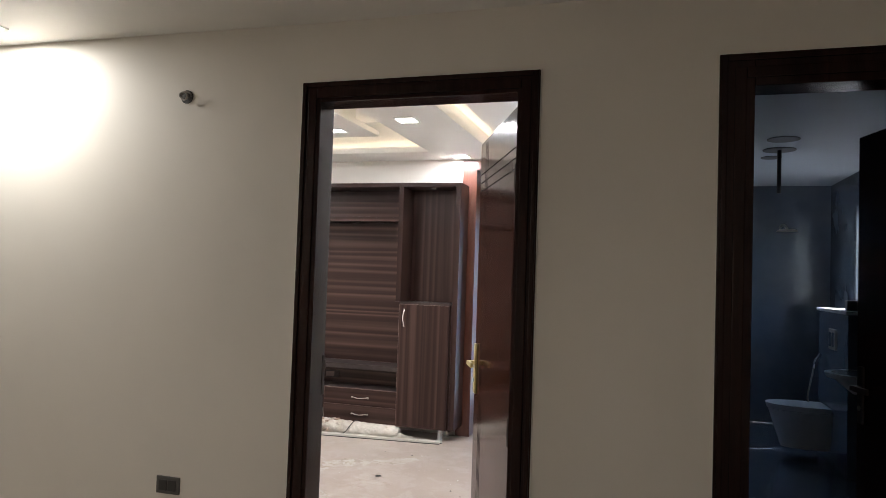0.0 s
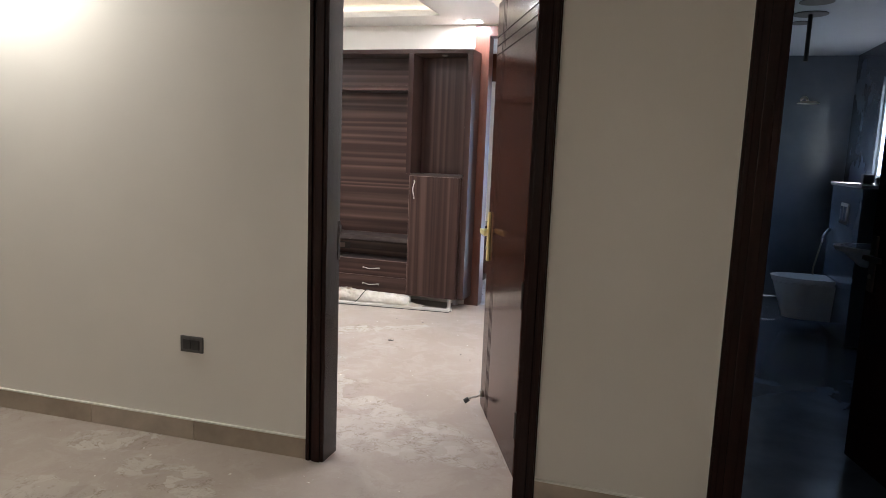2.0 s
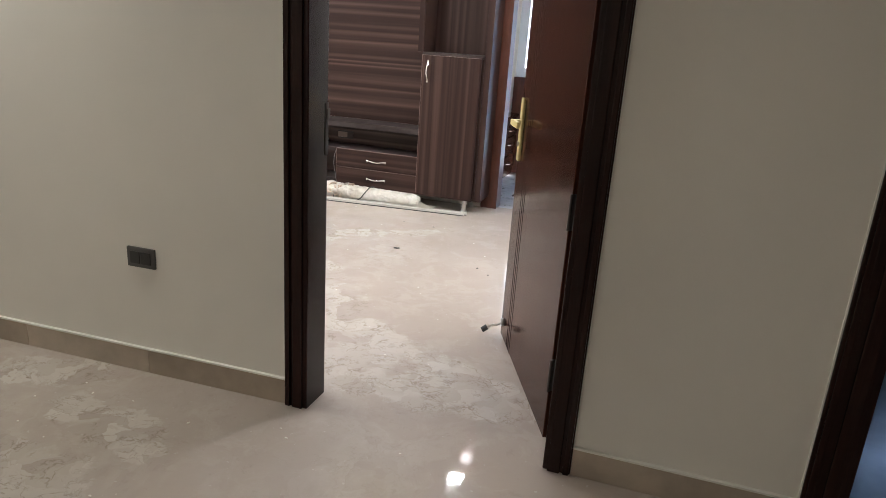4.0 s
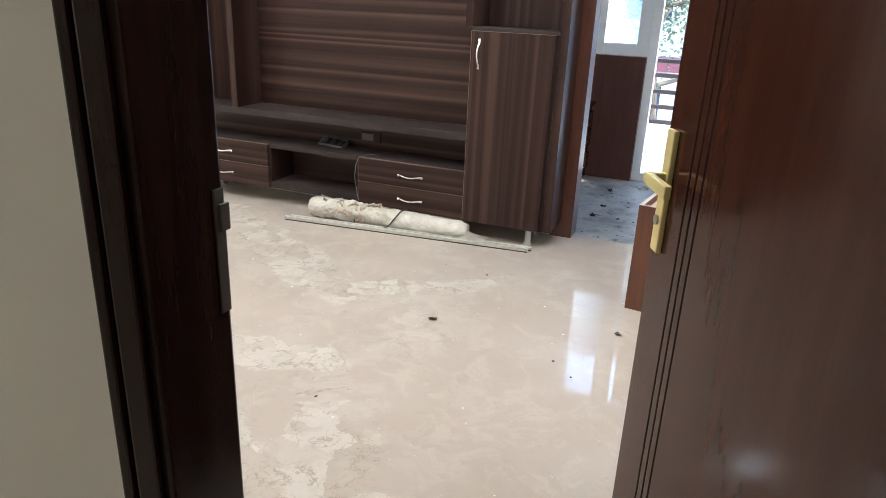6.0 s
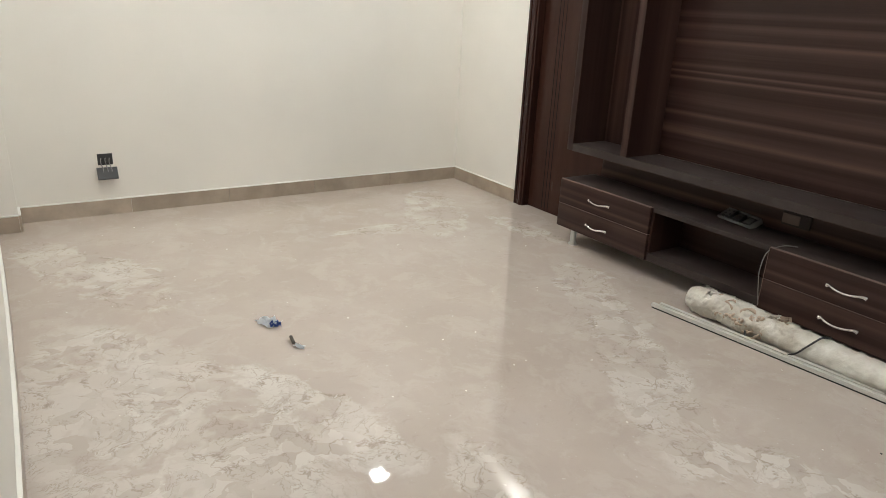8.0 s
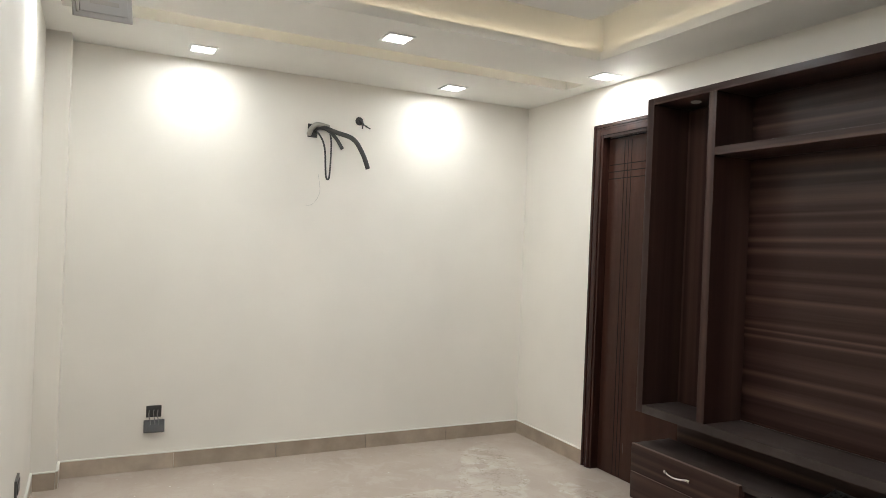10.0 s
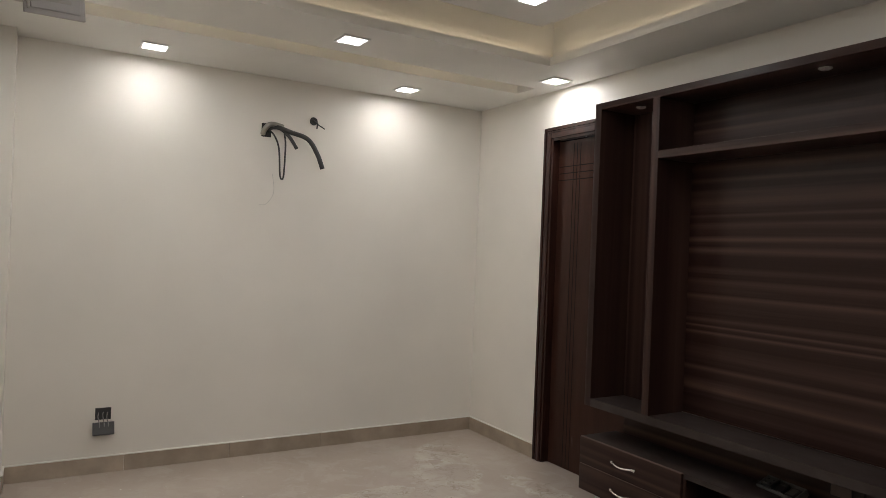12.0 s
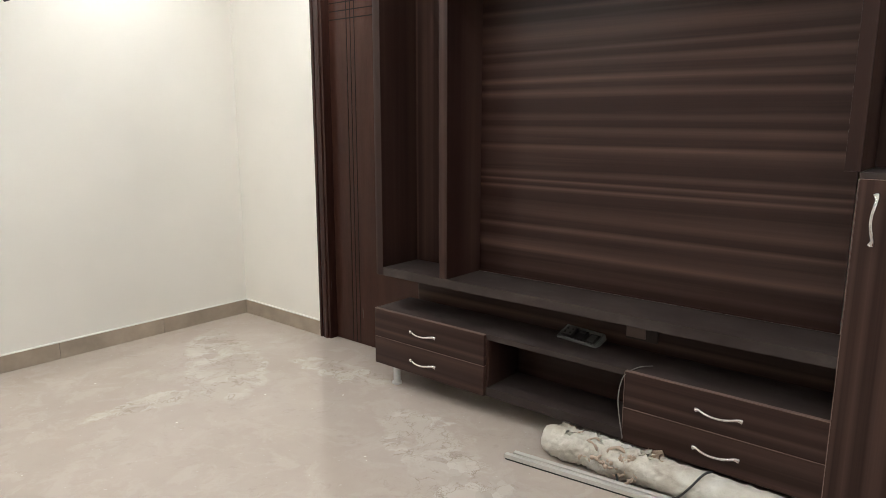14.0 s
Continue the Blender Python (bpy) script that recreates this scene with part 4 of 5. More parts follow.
for x, y, s in ((-0.80, 4.66, 0.030), (-0.99, 4.30, 0.016), (-0.90, 4.21, 0.012), (-1.677, 3.676, 0.014), (-1.52, 5.02, 0.012), (-2.1, 3.1, 0.012), (-1.70, 2.95, 0.012), (-1.76, 5.05, 0.010)):
    c = thing("plaster_chip", (x, y, 0), "small dark chip lying on the marble floor", "debris", "dark chips on the floor")
    part("flake", crumple(x, y, s, s * 0.7, 0.006, x * 3 + y, x, 4), M_DEBRIS, c)
rng = random.Random(11)
bm = bmesh.new()
for k in range(80):
    x, y, s = rng.uniform(-5.2, -0.6), rng.uniform(2.8, 5.3), rng.uniform(0.0015, 0.0042)
    bmesh.ops.create_icosphere(bm, subdivisions=1, radius=s, matrix=pose(x, y, s * 0.3, 0, 0, rng.uniform(0, 360)) @ Matrix.Diagonal((rng.uniform(0.7, 2.0), 1, 0.4, 1)))
for k in range(50):
    x, y, s = rng.uniform(-2.6, 0.3), rng.uniform(1.0, 2.4), rng.uniform(0.002, 0.005)
    bmesh.ops.create_icosphere(bm, subdivisions=1, radius=s, matrix=pose(x, y, s * 0.3, 0, 0, rng.uniform(0, 360)) @ Matrix.Diagonal((rng.uniform(0.7, 2.0), 1, 0.4, 1)))
tagged(part("plaster_crumbs", bm, M_FLECK), "scattered pale plaster crumbs on the marble floor", "debris", kind="stuff")


# ---- sockets, switches, holes and cables on the walls ----
def socket_plate(name, label, x, y, z, w, h, face, modules=2, mat=None):
    """A plate on a wall whose surface lies at y; face -1 shows towards -y."""
    t = thing(name, (x, y, z), label, "socket")
    a = sorted((y, y + 0.010 * face))
    part("plate", boxes((x - w / 2, x + w / 2, a[0], a[1], z - h / 2, z + h / 2), bevel=0.003), mat or M_SWITCH, t)
    for k in range(modules):
        mw = w * 0.78 / modules
        cx = x - w * 0.39 + mw * (k + 0.5)
        b = sorted((y + 0.010 * face, y + 0.014 * face))
        part("module", boxes((cx - mw * 0.44, cx + mw * 0.44, b[0], b[1], z - h * 0.30, z + h * 0.30), bevel=0.0015), M_SWITCH_DARK, t)
    return t


skew(socket_plate("wall_socket", "dark grey wall socket plate in the bedroom", -1.786, AY0, 0.463, 0.118, 0.076, -1))
swell(socket_plate("wall_socket", "dark grey wall socket plate beside the pillar", -4.47, AY1, 0.33, 0.118, 0.078, 1))
# large switch board with a fan knob, rockers and a socket
sw = thing("switch_board", (-1.72, AY1, 0.93), "grey multi-gang switch board with a round fan knob", "switch")
part("plate", boxes((-1.845, -1.605, AY1 - 0.004, AY1 + 0.012, 0.842, 1.020), bevel=0.004), M_SWITCH, sw)
part("inner_frame", boxes((-1.835, -1.615, AY1 + 0.012, AY1 + 0.0145, 0.852, 1.010), bevel=0.001), M_SWITCH, sw)
for x in (-1.766, -1.721, -1.676, -1.637):
    part("rocker", boxes((x - 0.019, x + 0.019, AY1 + 0.0145, AY1 + 0.0195, 0.940, 1.000), bevel=0.002), M_SWITCH_DARK, sw)
for x in (-1.795, -1.655):
    part("socket_face", boxes((x - 0.030, x + 0.030, AY1 + 0.0145, AY1 + 0.0175, 0.860, 0.928), bevel=0.002), M_SWITCH, sw)
    bm = bmesh.new()
    for dx, z, r in ((0, 0.914, 0.0048), (-0.012, 0.889, 0.0038), (0.012, 0.889, 0.0038)):
        cyl(bm, r, 0.002, Matrix.Translation((x + dx, AY1 + 0.0178, z)) @ Matrix.Rotation(math.pi / 2, 4, "X"), seg=12)
    part("pin_hole", bm, M_DARK, sw)
part("rocker", boxes((-1.744, -1.706, AY1 + 0.0145, AY1 + 0.0195, 0.864, 0.924), bevel=0.002), M_SWITCH_DARK, sw)
bm = bmesh.new()
cyl(bm, 0.016, 0.018, Matrix.Translation((-1.815, AY1 + 0.0235, 0.962)) @ Matrix.Rotation(math.pi / 2, 4, "X"), 0.014)
part("knob", bm, M_SWITCH_DARK, sw, "round dark grey fan knob")
swell(sw)
# dangling socket on the far wall
ds = thing("wall_socket", (LX, 3.25, 0.30), "open socket box with its cover dangling from wires", "socket")
part("back_box", boxes((LX - 0.03, LX + 0.004, 3.205, 3.29, 0.315, 0.385), bevel=0.002), M_DARK, ds)
bm = boxes((-0.005, 0.005, -0.058, 0.058, -0.038, 0.038), bevel=0.003)
bm.transform(pose(LX + 0.032, 3.25, 0.268, 0, -24, 0))
part("cover", bm, M_SWITCH_DARK, ds, "dark dangling cover plate")
bm = bmesh.new()
for y, dz in ((3.225, 0.0), (3.25, 0.01), (3.272, -0.004)):
    tube(bm, smooth_path([(LX, y, 0.36), (LX + 0.022, y - 0.006, 0.335 + dz), (LX + 0.028, y + 0.004, 0.29), (LX + 0.036, y, 0.26)], 4), 0.0028, 6)
part("wire", bm, M_CABLE_GREY, ds, smooth=True)

# air conditioner pipes and wires sticking out of the wall
ac = thing("pipe_bundle", (LX, 4.2, 2.15), "black insulated pipes and wires sticking out of the wall", "cable")
# dark block on the wall surface in place of the shade in the hole
part("wall_hole", boxes((LX - 0.02, LX + 0.003, 4.12, 4.185, 2.10, 2.19), bevel=0.004), M_DARK, ac)
bm = bmesh.new()
tube(bm, smooth_path([(LX - 0.01, 4.15, 2.15), (LX + 0.05, 4.20, 2.165), (LX + 0.09, 4.29, 2.135), (LX + 0.11, 4.40, 2.10), (LX + 0.12, 4.465, 2.01), (LX + 0.125, 4.505, 1.91)], 6), 0.0155, 12)
part("pipe", bm, M_CABLE, ac, smooth=True)
bm = bmesh.new()
tube(bm, smooth_path([(LX - 0.01, 4.16, 2.16), (LX + 0.05, 4.22, 2.16), (LX + 0.08, 4.28, 2.11), (LX + 0.09, 4.335, 2.03)], 5), 0.012, 10)
part("pipe", bm, M_CABLE, ac, smooth=True)
bm = bmesh.new()
tube(bm, smooth_path([(LX - 0.01, 4.15, 2.15), (LX + 0.045, 4.185, 2.12), (LX + 0.06, 4.222, 2.03), (LX + 0.06, 4.236, 1.86), (LX + 0.06, 4.250, 1.825), (LX + 0.06, 4.262, 1.86), (LX + 0.055, 4.268, 2.05), (LX + 0.04, 4.262, 2.13)], 6), 0.006, 8)
part("wire_loop", bm, M_CABLE, ac, smooth=True)
bm = bmesh.new()
tube(bm, smooth_path([(LX, 4.13, 2.12), (LX + 0.04, 4.135, 2.15), (LX + 0.05, 4.17, 2.18), (LX + 0.05, 4.25, 2.17)], 5), 0.017, 10)
part("foil_wrap", bm, M_STEEL, ac, "crumpled foil round the pipes", smooth=True)
bm = bmesh.new()
tube(bm, smooth_path([(LX + 0.01, 4.20, 1.86), (LX + 0.008, 4.215, 1.74), (LX + 0.004, 4.17, 1.66), (LX + 0.003, 4.12, 1.65)], 5), 0.0012, 5)
part("thread", bm, M_BACK, ac, smooth=True)
h2 = thing("wall_hole", (LX, 4.478, 2.24), "small dark wall hole with wire ends", "hole")
# no hole is cut: a dark disc stands for its shaded inside
bm = bmesh.new()
cyl(bm, 0.03, 0.008, Matrix.Translation((LX + 0.001, 4.475, 2.245)) @ Matrix.Rotation(math.pi / 2, 4, "Y"), 0.026, 14)
part("opening", bm, M_DARK, h2)
bm = bmesh.new()
tube(bm, [(LX, 4.47, 2.255), (LX + 0.04, 4.488, 2.22), (LX + 0.06, 4.535, 2.19)], 0.004, 6)
tube(bm, [(LX, 4.48, 2.25), (LX + 0.03, 4.492, 2.23), (LX + 0.035, 4.487, 2.19)], 0.005, 6)
part("wire", bm, M_CABLE, h2)
for x, z in ((-1.785, 2.213), (-3.03, 2.262)):
    h1 = thing("conduit_hole", (x, AY0, z), "round open conduit hole with coiled wire ends", "hole", "conduit holes")
    # dark disc on the wall carries the shade of the open conduit
    bm = bmesh.new()
    cyl(bm, 0.031, 0.01, Matrix.Translation((x, AY0, z)) @ Matrix.Rotation(math.pi / 2, 4, "X"), seg=20)
    part("opening", bm, M_DARK, h1)
    bm = bmesh.new()
    tube(bm, [(x + 0.026 * math.cos(a) * (1 - a * 0.05), AY0 - 0.008 - 0.003 * a, z + 0.024 * math.sin(a) * (1 - a * 0.05)) for a in [k * 0.5 for k in range(22)]], 0.004, 6)
    part("wire", bm, M_STEEL, h1, smooth=True)
    skew(h1)
# white plastic toned down, the plate's shade being part of the colour
M_COVER = paint("shaded_white_plastic", (0.64, 0.62, 0.59), 0.5)
vent = thing("ceiling_cover", (0.235, 2.28, RZ), "plain white blanking plate on the bedroom ceiling", "cover plate")
part("plate", boxes((0.145, 0.325, 2.19, 2.365, RZ - 0.008, RZ), bevel=0.003), M_COVER, vent)
rw = thing("loose_wire", (-1.1, 1.93, RZ + 0.05), "loose dark wires lying in the unlit ceiling recess", "cable")
bm = bmesh.new()
tube(bm, smooth_path([(-1.95, 1.875, RZ + 0.044), (-1.75, 1.88, RZ + 0.05), (-1.5, 1.88, RZ + 0.046), (-1.2, 1.885, RZ + 0.046), (-1.13, 1.875, RZ + 0.06), (-1.09, 1.87, RZ + 0.11), (-1.055, 1.87, RZ + 0.125), (-1.02, 1.87, RZ + 0.09), (-1.03, 1.88, RZ + 0.05)], 6), 0.0035, 6)
tube(bm, smooth_path([(-1.13, 1.875, RZ + 0.045), (-1.10, 1.87, RZ + 0.07), (-1.085, 1.865, RZ + 0.085)], 4), 0.003, 6)
part("wire", bm, M_CABLE, rw, smooth=True)

# panel lamp hanging out of its ceiling hole by the wire
hp = thing("hanging_lamp", (-3.74, 2.92, 2.25), "unlit square panel lamp hanging from its wire, back outwards", "lamp")
# greyed down: the shade on the side turned from the lamps is in the colour
M_HANG = paint("shaded_lamp_back", (0.36, 0.34, 0.325), 0.5)
HP = pose(-3.742, 2.918, 2.246, 0, 3, 27) @ pose(0, 0, 0, 7, 0, 0)
for nm, spec, mt in (("housing", (-0.006, 0.006, -0.102, 0.102, -0.102, 0.102), M_HANG), ("raised_back", (0.006, 0.012, -0.084, 0.084, -0.084, 0.084), M_HANG), ("driver_label", (0.012, 0.0126, -0.05, 0.05, -0.055, -0.040), M_STEEL),
                     ("clip", (0.006, 0.012, -0.096, -0.086, -0.09, 0.09), M_STEEL), ("clip", (0.0, 0.012, 0.102, 0.114, 0.0, 0.035), M_STEEL)):
    bm = boxes(spec, bevel=0.0006 if nm == "driver_label" else 0.003)
    bm.transform(HP)
    part(nm, bm, mt, hp)
bm = bmesh.new()
tube(bm, smooth_path([(-3.735, 2.918, 2.335), (-3.735, 2.92, 2.40), (-3.745, 2.925, 2.46), (-3.75, 2.92, 2.505)], 5), 0.004, 6)
tube(bm, smooth_path([(-3.735, 2.922, 2.40), (-3.738, 2.935, 2.45), (-3.76, 2.945, 2.505)], 5), 0.003, 6)
part("wire", bm, M_CABLE, hp, smooth=True)
bm = bmesh.new()
tube(bm, [(-3.735, 2.91, 2.405), (-3.735, 2.925, 2.415), (-3.735, 2.94, 2.40)], 0.005, 6)
part("tape", bm, M_GOLD, hp, "yellow tape on the wire")
fw = thing("ceiling_hook", (-2.96, 4.56, TZ), "ceiling fan box with a dangling wire", "cable")
bm = bmesh.new()
cyl(bm, 0.017, 0.05, Matrix.Translation((-2.96, 4.56, TZ - 0.025)))
part("box", bm, M_WHITE, fw)
bm = bmesh.new()
tube(bm, smooth_path([(-2.96, 4.56, TZ - 0.045), (-2.965, 4.55, TZ - 0.09), (-2.98, 4.525, TZ - 0.12), (-3.00, 4.49, TZ - 0.155)], 5), 0.0032, 6)
part("wire", bm, M_CABLE, fw, smooth=True)


# ---- passage and balcony ----
PY = 7.55
structure("passage_floor", boxes((-2.45, RX, BY + 0.06, PY + 0.1, -0.1, -0.004)), M_DUSTY, "grey dusty unfinished passage floor", "floor")
structure("wall_passage_west", boxes((-2.55, -2.45, BY + 0.1, PY + 0.1, 0, H)), M_WALL, "cream painted passage wall", "wall")
structure("wall_passage_north", boxes((-2.55, -1.60, PY, PY + 0.1, 0, H), (-1.60, RX + 0.12, PY, PY + 0.1, 2.20, H), (-0.36, RX + 0.12, PY, PY + 0.1, 0, 2.20)), M_WALL, "cream painted passage end wall round the balcony door", "wall")
structure("ceiling_passage", boxes((-2.45, RX, BY + 0.1, PY, 2.50, 2.54)), M_CEIL, "plain white passage ceiling", "ceiling")
lin = thing("passage_trim", (-1.35, BY + 0.04, 0), "brown veneered lining of the open passage", "trim", kind="structure")
part("post", boxes((-1.405, -1.272, BY - 0.012, BY + 0.13, 0, 2.485), bevel=0.002), M_LINING, lin)
part("head", boxes((-1.272, RX, BY - 0.012, BY + 0.13, 2.40, 2.485), bevel=0.002), M_LINING, lin)
wp = thing("wall_panel", (-1.38, PY, 0), "brown veneered panel beside the balcony door", "panel", kind="structure")
part("board", boxes((-1.60, -1.17, PY - 0.03, PY + 0.06, 0, 0.972), bevel=0.002), M_LINING, wp)
wp2 = thing("wall_panel", (-0.25, PY, 0), "brown veneered panel beside the balcony door", "panel", kind="structure")
part("board", boxes((-0.36, RX, PY - 0.03, PY - 0.002, 0, 2.20), bevel=0.002), M_LINING, wp2)
wp3 = thing("wall_panel", (-1.0, PY, 2.3), "dark brown pelmet board over the balcony door", "panel", kind="structure")
part("board", boxes((-2.45, RX, PY - 0.05, PY - 0.004, 2.19, 2.49), bevel=0.002), M_DOOR, wp3)


def upvc(name, x0, x1, z0, z1, w, label, panes=1, depth=0.07, y=PY + 0.015, mids=()):
    t = thing(name, (x0, y, z0), label, "window" if z0 > 0.3 else "door", kind="structure")
    for s in ((x0, x0 + w, z0, z1), (x1 - w, x1, z0, z1), (x0 + w, x1 - w, z0, z0 + w), (x0 + w, x1 - w, z1 - w, z1)):
        part("frame", boxes((s[0], s[1], y, y + depth, s[2], s[3]), bevel=0.004), M_UPVC, t)
    edges = [x0 + w] + [m for m in mids] + [x1 - w]
    for m in mids:
        part("mullion", boxes((m - 0.035, m + 0.035, y + 0.01, y + depth - 0.01, z0 + w, z1 - w), bevel=0.004), M_UPVC, t)
    for a, b in list(zip(edges, edges[1:]))[1 if mids else 0:]:
        p = part("pane", boxes((a, b, y + depth / 2 - 0.003, y + depth / 2 + 0.003, z0 + w, z1 - w)), M_HAZE, t)
        p.visible_shadow = False
    return t


upvc("window_1", -1.60, -1.17, 0.975, 2.19, 0.09, "white plastic framed window above the brown panel")
upvc("door_4", -1.168, -0.362, 0.0, 2.19, 0.07, "white plastic framed sliding balcony door, half open", mids=(-0.885,))
lc = thing("low_cabinet", (-1.9, 7.2, 0), "low brown cabinet with drawers in the passage", "cabinet")
part("body", boxes((-2.10, -1.535, 6.98, 7.51, 0.0, 0.585), bevel=0.002), M_DOOR, lc)
part("top", boxes((-2.12, -1.51, 6.96, 7.515, 0.586, 0.615), bevel=0.003), M_DOOR, lc)
for z in (0.14, 0.33, 0.47):
    d = part("drawer_front", boxes((-1.534, -1.518, 6.99, 7.50, z - 0.06, z + 0.07), bevel=0.0015), M_DOOR, lc)
    bm = bmesh.new()
    tube(bm, smooth_path([(-1.518, 7.14, z), (-1.495, 7.17, z), (-1.49, 7.22, z), (-1.495, 7.27, z), (-1.518, 7.30, z)], 4), 0.005, 8)
    part("handle", bm, M_CHROME, d, "chrome pull", smooth=True)
rng = random.Random(5)
for k, (x, y, s) in enumerate(((-1.03, 7.28, 0.10), (-0.93, 7.31, 0.10), (-1.25, 7.08, 0.06), (-1.22, 6.62, 0.035), (-1.24, 6.35, 0.03))):
    r = thing("rag", (x, y, 0), "small crumpled dark rag on the dusty floor", "rag", "rags on the dusty floor")
    part("cloth", crumple(x, y, s, s * 0.55, 0.025, k * 2.3 + 1, k * 0.9), M_DARK if k not in (0,) else M_BACK, r)
bm = bmesh.new()
for k in range(70):
    x, y, s = rng.uniform(-1.45, -0.35), rng.uniform(5.95, 7.4), rng.uniform(0.003, 0.010)
    bmesh.ops.create_icosphere(bm, subdivisions=1, radius=s, matrix=pose(x, y, 0, 0, 0, rng.uniform(0, 360)) @ Matrix.Diagonal((rng.uniform(1, 2.2), 1, 0.25, 1)))
tagged(part("grit", bm, M_DEBRIS), "dark grit strewn on the dusty passage floor", "debris", kind="stuff")
structure("balcony_floor", boxes((-3.2, 1.5, PY + 0.1, 9.05, -0.15, -0.02)), M_CONCRETE, "sunlit pale cement balcony floor", "floor")
structure("wall_parapet", boxes((-3.2, 1.5, 8.93, 9.05, -0.02, 0.25)), M_PARAPET, "low white balcony parapet", "parapet")
rail = thing("balcony_railing", (-0.85, 8.99, 0.25), "dark brown metal balcony railing on a white parapet", "railing")
for x in (-3.1, -1.85, -0.55, 0.65):
    part("post", boxes((x - 0.02, x + 0.02, 8.97, 9.01, 0.25, 0.88), bevel=0.002), M_RAIL, rail)
for z in (0.285, 0.43, 0.575, 0.73, 0.865):
    part("rail", boxes((-3.2, 1.5, 8.965, 9.015, z - 0.019, z + 0.019), bevel=0.004), M_RAIL, rail)

# ---- outdoors ----
M_GROUND = paint("dusty_asphalt", (0.11, 0.105, 0.10), 0.9, 0.2)
M_PAV = paint("pale_paving", (0.42, 0.40, 0.37), 0.85, 0.15)
M_FACADE = paint("pale_facade", (0.62, 0.60, 0.57), 0.8, 0.08)
M_RED = paint("dark_red_facade_band", (0.20, 0.055, 0.07), 0.7, 0.1)
M_PANE = material("dark_window_pane", (0.05, 0.07, 0.09), 0.1)
M_BARK = paint("grey_bark", (0.12, 0.09, 0.065), 0.9, 0.3)
# leaf colour raised to carry the glare and haze over the crowns
M_LEAF = paint("hazed_leaves", (0.115, 0.14, 0.075), 0.6, 0.35)
M_CAR = material("white_car_paint", (0.7, 0.71, 0.72), 0.25, coat=0.5)
GZ = -3.0
structure("ground", boxes((-400, 400, 9.3, 900, GZ - 0.3, GZ)), M_GROUND, "dusty asphalt street reaching into the distance", "ground")
structure("pavement", boxes((-40, 40, 18.5, 21.0, GZ + 0.001, GZ + 0.15)), M_PAV, "pale paved footpath along the street", "pavement")


def house(x0, x1, y, floors, mat, label):
    t = thing("house", ((x0 + x1) / 2, y + 4, GZ), label, "house")
    top = GZ + floors * 3.1
    part("wall", boxes((x0, x1, y, y + 8, GZ, top)), mat, t)
    part("roof", boxes((x0 - 0.2, x1 + 0.2, y - 0.2, y + 8.2, top, top + 0.35)), M_PARAPET, t)
    for f in range(floors):
        z = GZ + f * 3.1
        part("balcony", boxes((x0 + 0.3, x1 - 0.3, y - 1.0, y, z + 2.75, z + 3.1), bevel=0.01), M_RED, t, "dark red balcony band")
        n = max(2, int((x1 - x0) / 2.6))
        for k in range(n):
            cx = x0 + (k + 0.5) * (x1 - x0) / n
            w = part("window", boxes((cx - 0.75, cx + 0.75, y - 0.05, y + 0.02, z + 0.9, z + 2.4), bevel=0.01), M_UPVC, t)
            part("pane", boxes((cx - 0.67, cx + 0.67, y - 0.06, y - 0.051, z + 0.98, z + 2.32)), M_PANE, w)
    return t


house(-14, -5.2, 24, 4, M_FACADE, "pale four-storey house with dark red balcony bands across the street")
house(-4.8, 5.5, 23, 4, M_FACADE, "pale four-storey house with dark red bands opposite the balcony")
house(6.0, 16, 24.5, 3, M_PARAPET, "white three-storey house across the street")


def tree(x, y, h, seed):
    rng = random.Random(seed)
    t = thing("tree", (x, y, GZ), "street tree with an airy pale green crown", "tree", "street trees")
    bm = bmesh.new()
    tube(bm, smooth_path([(x, y, GZ), (x + 0.1, y, GZ + h * 0.3), (x - 0.1, y + 0.1, GZ + h * 0.6), (x, y, GZ + h * 0.9)], 4), lambda k: 0.16 * (1 - 0.8 * k), 8)
    tips = []
    for k in range(14):
        a, z0 = rng.uniform(0, 6.28), GZ + h * rng.uniform(0.42, 0.8)
        r = rng.uniform(0.9, 2.0)
        tip = (x + r * math.cos(a), y + r * math.sin(a), z0 + rng.uniform(0.4, 1.5))
        tips.append(tip)
        tube(bm, smooth_path([(x, y, z0), (x + 0.45 * r * math.cos(a), y + 0.45 * r * math.sin(a), z0 + 0.25), tip], 3), lambda k: 0.05 * (1 - 0.85 * k), 6)
    part("trunk", bm, M_BARK, t, smooth=True)
    verts, faces = [], []
    for k in range(9000):
        cx, cy, cz = rng.choice(tips)
        d = Vector((rng.gauss(0, 0.55), rng.gauss(0, 0.55), rng.gauss(0, 0.42)))
        e = Euler((rng.uniform(-1, 1), rng.uniform(-1, 1), rng.uniform(0, 6.28)))
        s = rng.uniform(0.03, 0.065)
        i = len(verts)
        for q in ((-s, 0, 0), (0, -s * 0.45, 0.01), (s, 0, 0), (0, s * 0.45, 0.01)):
            p = Vector(q)
            p.rotate(e)
            verts.append(tuple(Vector((cx, cy, cz)) + d + p))
        faces.append((i, i + 1, i + 2, i + 3))
    me = bpy.data.meshes.new("crown")
    me.from_pydata([tuple(Vector(v) - Vector(t.location)) for v in verts], [], faces)
    me.materials.append(M_LEAF)
    ob = new("crown", me)
    ob.parent = t


tree(-1.9, 15.0, 7.0, 1)
tree(2.2, 16.5, 6.5, 2)


